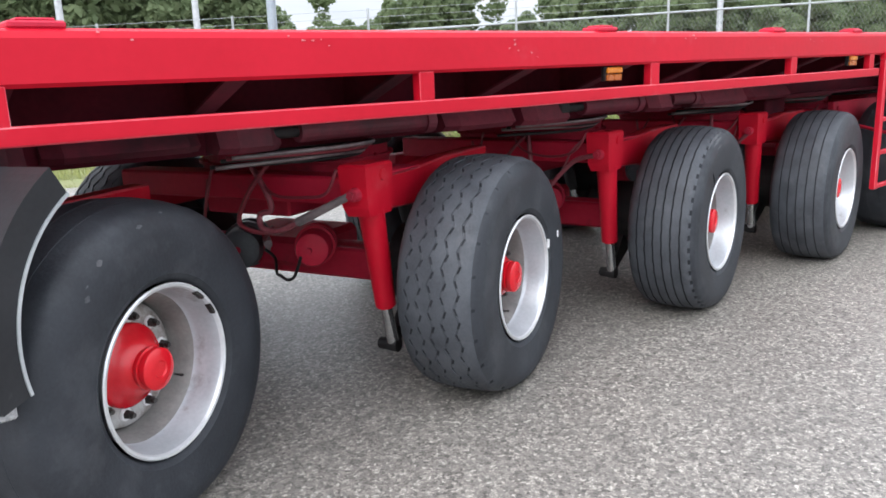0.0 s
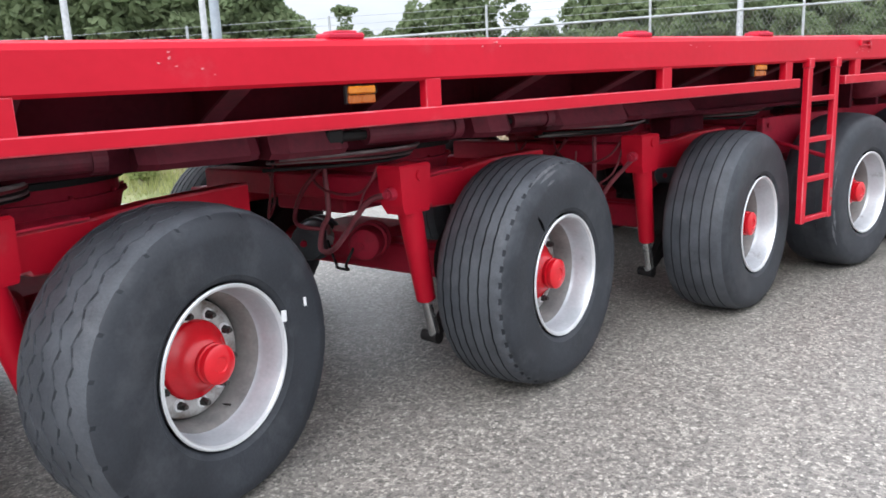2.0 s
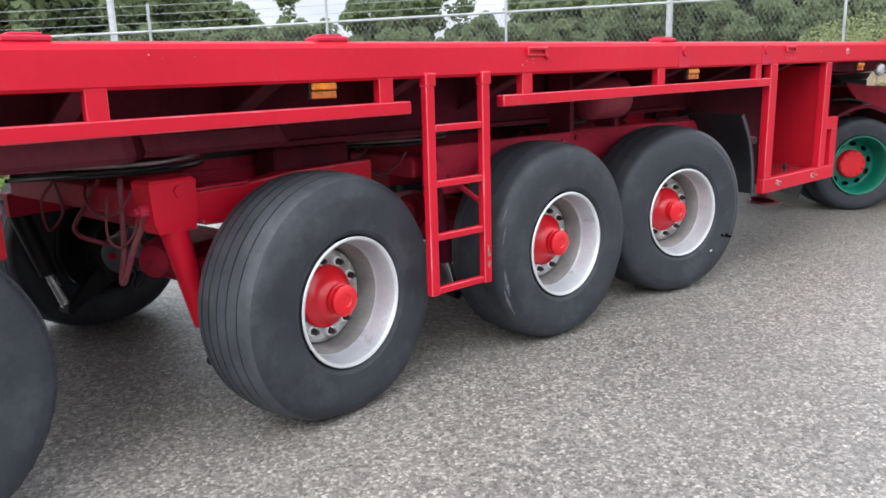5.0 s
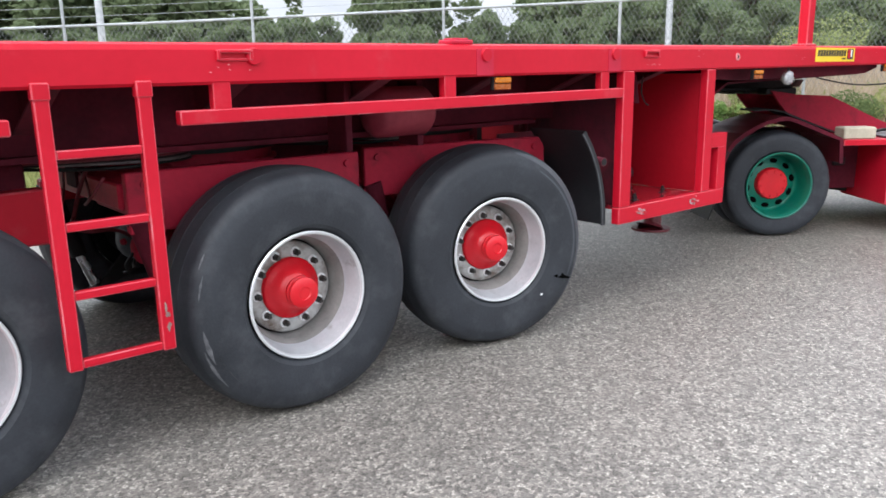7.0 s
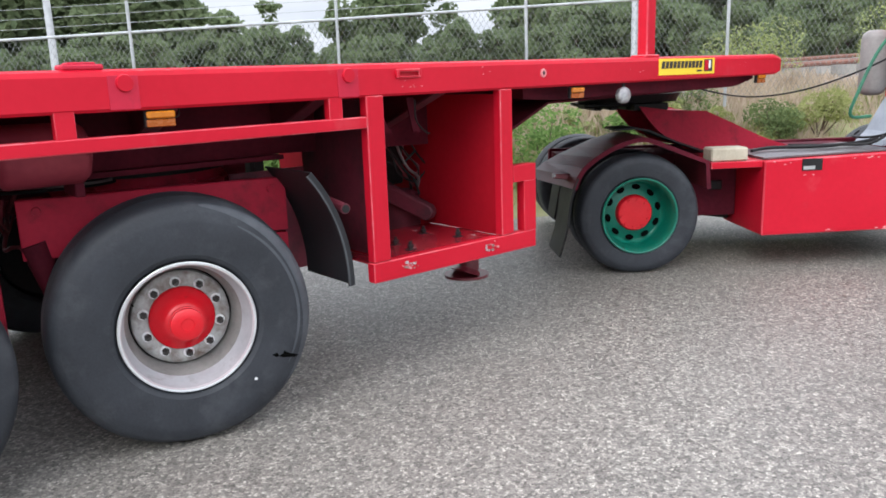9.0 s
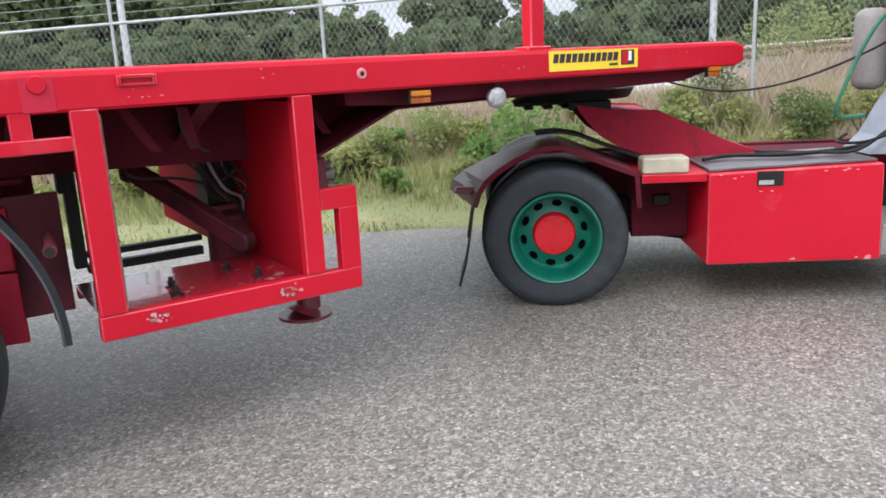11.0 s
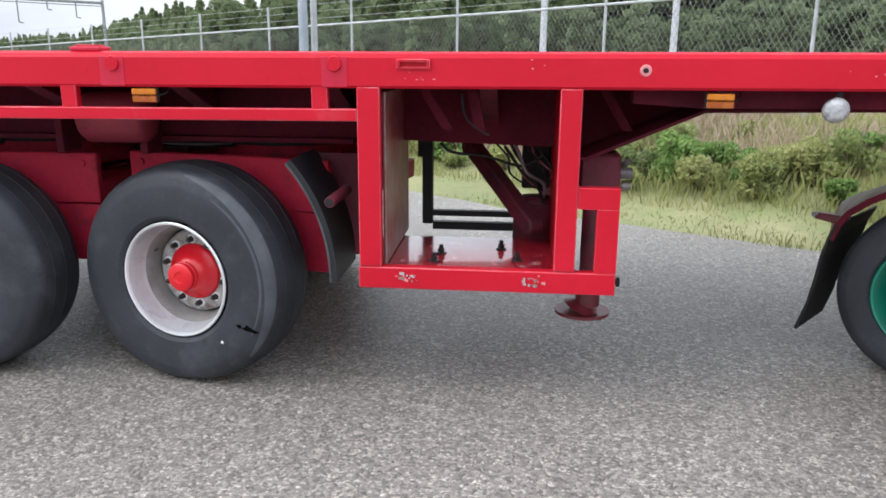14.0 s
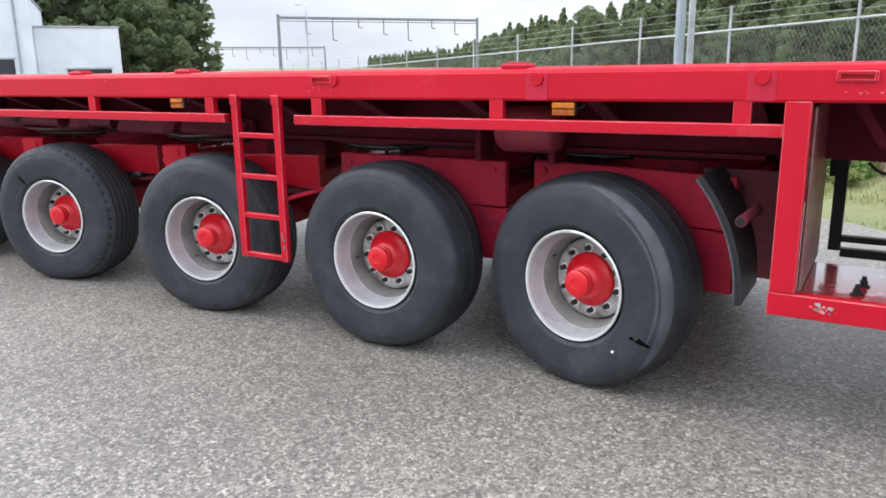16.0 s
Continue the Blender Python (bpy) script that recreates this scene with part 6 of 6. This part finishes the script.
# undergrowth along the wood where it runs far off beside the line
for i in range(90):
    f = (i + rnd.random()) / 90
    x, y = bearing(-34 + 15 * f, 620 * (1 - f) ** 2 + 120)
    tree(x, y, 0.5, rnd.choice((0, 1, 2)), rnd.uniform(0.4, 0.65), rnd.uniform(0, 360))
# the clump behind the white building
for i in range(22):
    x, y = bearing(-62.5 + 0.72 * i, 86 + 12 * rnd.random())
    tree(x, y, 0, rnd.choice([0, 1, 2]), rnd.uniform(0.85, 1.2), rnd.uniform(0, 360))
for i in range(12):
    x, y = bearing(-62.0 + 1.3 * i, 84)
    tree(x, y, 0, rnd.choice([0, 1, 2]), rnd.uniform(0.45, 0.6), rnd.uniform(0, 360))

PLOT.sort()
for p in PLOT[:280]:
    stand(*p[1:])
# the rest of the wood in one mesh, with fewer and larger leaves
verts, faces = [], []
for dist, x, y, z, which, size, turn in PLOT[280:]:
    m = pose(x, y, z, 0, 0, turn) @ Matrix.Scale(size, 4)
    src = TREES[which][2]
    co = np.empty(len(src.vertices) * 3)
    src.vertices.foreach_get("co", co)
    leaf = co.reshape(-1, 4, 3)[::3]
    mid = leaf.mean(axis=1, keepdims=True)
    leaf = (mid + (leaf - mid) * 1.7).reshape(-1, 3)
    rot = np.array(m.to_3x3())
    leaf = leaf @ rot.T + np.array(m.translation)
    k = len(verts)
    verts += leaf.tolist()
    faces += [(k + 4 * q, k + 4 * q + 1, k + 4 * q + 2, k + 4 * q + 3) for q in range(len(leaf) // 4)]
me = bpy.data.meshes.new("far_woods")
me.from_pydata(verts, [], faces)
me.materials.append(LEAF)
tagged(new("far_woods", me), "continuous green woodland edge beyond the railway", "woods", kind="stuff")


# ---- bank vegetation ----
def grass_patch(count, d0, d1, low, high, mat, label, seed, thick):
    r = random.Random(seed)
    verts, faces = [], []
    for _ in range(count):
        s = r.uniform(-26, 17)
        d = d0 + (d1 - d0) * r.random()
        patch = noise.noise(Vector((s * 0.45, d * 0.8, seed))) + 0.35
        if patch < 0 and r.random() < 0.75:
            continue
        h = (low + (high - low) * max(0.0, min(1.0, patch))) * r.uniform(0.6, 1.3)
        p = place(s, d + 0.2 * noise.noise(Vector((s * 0.9, 1.0, seed))), bank_height(s, d) - 0.03 + 0.05 * noise.noise(Vector((s * 0.6, d * 0.7, 0))))
        a = r.uniform(0, math.tau)
        w = Vector((math.cos(a), math.sin(a), 0)) * thick * r.uniform(0.6, 1.3)
        lean = Vector((r.uniform(-1, 1), r.uniform(-1, 1), 0)) * h * 0.4
        k = len(verts)
        verts += [tuple(p - w), tuple(p + w), tuple(p + lean * 0.4 + Vector((0, 0, h * 0.6)) + w * 0.7), tuple(p + lean + Vector((0, 0, h)))]
        faces.append((k, k + 1, k + 2, k + 3))
    me = bpy.data.meshes.new("verge_grass")
    me.from_pydata(verts, [], faces)
    me.materials.append(mat)
    g = new("verge_grass", me)
    tagged(g, label, "grass", kind="stuff")


grass_patch(44000, -0.05, 1.9, 0.04, 0.10, GRASS, "short yellow-green mown grass along the asphalt", 5, 0.004)
grass_patch(46000, 0.9, 3.8, 0.10, 0.36, WEED, "tall green weeds on the bank", 6, 0.006)
grass_patch(62000, 1.9, 5.4, 0.16, 0.46, GRASS_DRY, "tall dry beige grass on the bank", 7, 0.004)


def bush(s, d, size, seed, mat, label):
    r = random.Random(seed)
    verts, faces, lobes = [], [], []
    bm = bmesh.new()
    for k in range(7):
        a = r.uniform(0, math.tau)
        q = r.uniform(0.1, 0.6) * size
        tip = (q * math.cos(a), q * math.sin(a), size * r.uniform(0.25, 0.9))
        rod(bm, (0, 0, -0.05), tip, 0.014, 0.005, 5)
        lobes.append((tip, (size * 0.32, size * 0.32, size * 0.26)))
    leaf_cloud(verts, faces, lobes, int(2600 * size), 0.034 if mat is LUSH else 0.028, r)
    b = empty("bush", Matrix.Translation(place(s, d, bank_height(s, d))), label, "bush", "bushes on the verge")
    part("stem", bm, BARK, b)
    cm = bpy.data.meshes.new("leaves")
    cm.from_pydata(verts, [], faces)
    cm.materials.append(mat)
    o = new("leaves", cm)
    o.parent = b


BUSHES = [(2.6, 1.1, 1.1, 1, LUSH), (-1.2, 1.7, 0.36, 2, DARK_BUSH), (1.7, 2.6, 0.6, 3, BUSH), (0.4, 2.3, 0.34, 4, BUSH), (5.6, 3.4, 0.9, 5, DARK_BUSH), (7.2, 2.4, 0.7, 6, WEED), (9.5, 3.0, 0.75, 7, DARK_BUSH), (8.2, 5.6, 1.5, 8, BUSH), (11.0, 5.8, 1.6, 9, BUSH), (6.3, 2.0, 0.7, 10, DARK_BUSH)]
rb = random.Random(21)
for k in range(30):
    BUSHES.append((rb.uniform(-13, 10), rb.uniform(1.4, 3.6), rb.uniform(0.2, 0.42), 40 + k, (BUSH, WEED, WEED, LUSH)[k % 4]))
for k in range(64):
    BUSHES.append((rb.uniform(-5, 7), rb.uniform(1.3, 3.0), rb.uniform(0.22, 0.5), 90 + k, (BUSH, WEED, BUSH, WEED, WEED, LUSH)[k % 6]))
BUSH_LABEL = {LUSH: "lush bright green bush on the verge", BUSH: "bright green leafy bush in dry grass", WEED: "pale green weeds in tall grass", DARK_BUSH: "dark green leafy bush on the bank"}
for s, d, size, seed, mat in BUSHES:
    bush(s, d, size, seed, mat, BUSH_LABEL[mat])

# ---- the white building ----
def building():
    b = empty("white_warehouse", pose(-49.5, 34.6, 0, 0, 0, 54.7), "white metal-clad warehouse with a lower annexe", "building")
    bm = bmesh.new()
    prism(bm, [(-16, 0), (-1.2, 0), (-1.2, 7.2), (-4.5, 9.5), (-16, 9.5)], -2.0, 16)
    part("hall_wall", bm, WALL_WHITE, b)
    bm = bmesh.new()
    prism(bm, [(-1.1, 7.2), (-1.1, 7.35), (-4.5, 9.7), (-16.2, 9.7), (-16.2, 9.5), (-4.5, 9.5)], -2.15, 16.2)
    part("roof", bm, GALV, b)
    bm = bmesh.new()
    box(bm, -1.19, 5.0, 0.0, 15, 0, 5.0, 0.05)
    part("annexe_wall", bm, WALL_WHITE, b)
    bm = bmesh.new()
    box(bm, -1.18, 5.1, -0.1, 15.1, 5.0, 5.12, 0.02)
    part("annexe_roof", bm, GALV, b)
    for x0, x1, y, z1 in ((-5.5, -2.6, -2.05, 2.55), (0.9, 4.2, -0.05, 1.75)):
        bm = bmesh.new()
        box(bm, x0, x1, y, y + 0.1, 0.2, z1, 0.02)
        w = part("shutter_door", bm, GLASS_DARK, b)
        bm = bmesh.new()
        box(bm, x0 - 0.12, x1 + 0.12, y - 0.03, y + 0.09, z1 + 0.002, z1 + 0.14, 0.01)
        part("frame", bm, GALV, w)
    bm = bmesh.new()
    rod(bm, (-2.2, -2.1, 0), (-2.2, -2.1, 7.6), 0.08, 0.08, 8)
    part("downpipe", bm, MAST, b)


building()


def street_lamp(x, y, h, arm):
    bm = bmesh.new()
    hose(bm, [(0, 0, 0), (0, 0, h * 0.5), (0, 0, h * 0.9), (-arm * 0.3, 0, h * 0.985), (-arm, 0, h)], 0.07)
    p = part("street_lamp", bm, GALV, None, "tall grey street lamp with a curved arm", at=pose(x, y, 0, 0, 0, -30))
    tagged(p, category="street lamp")
    bm = bmesh.new()
    box(bm, -arm - 0.7, -arm, -0.12, 0.12, h - 0.06, h + 0.08, 0.03)
    part("head", bm, GALV, p)


street_lamp(-45.9, 61.2, 8.2, 2.4)
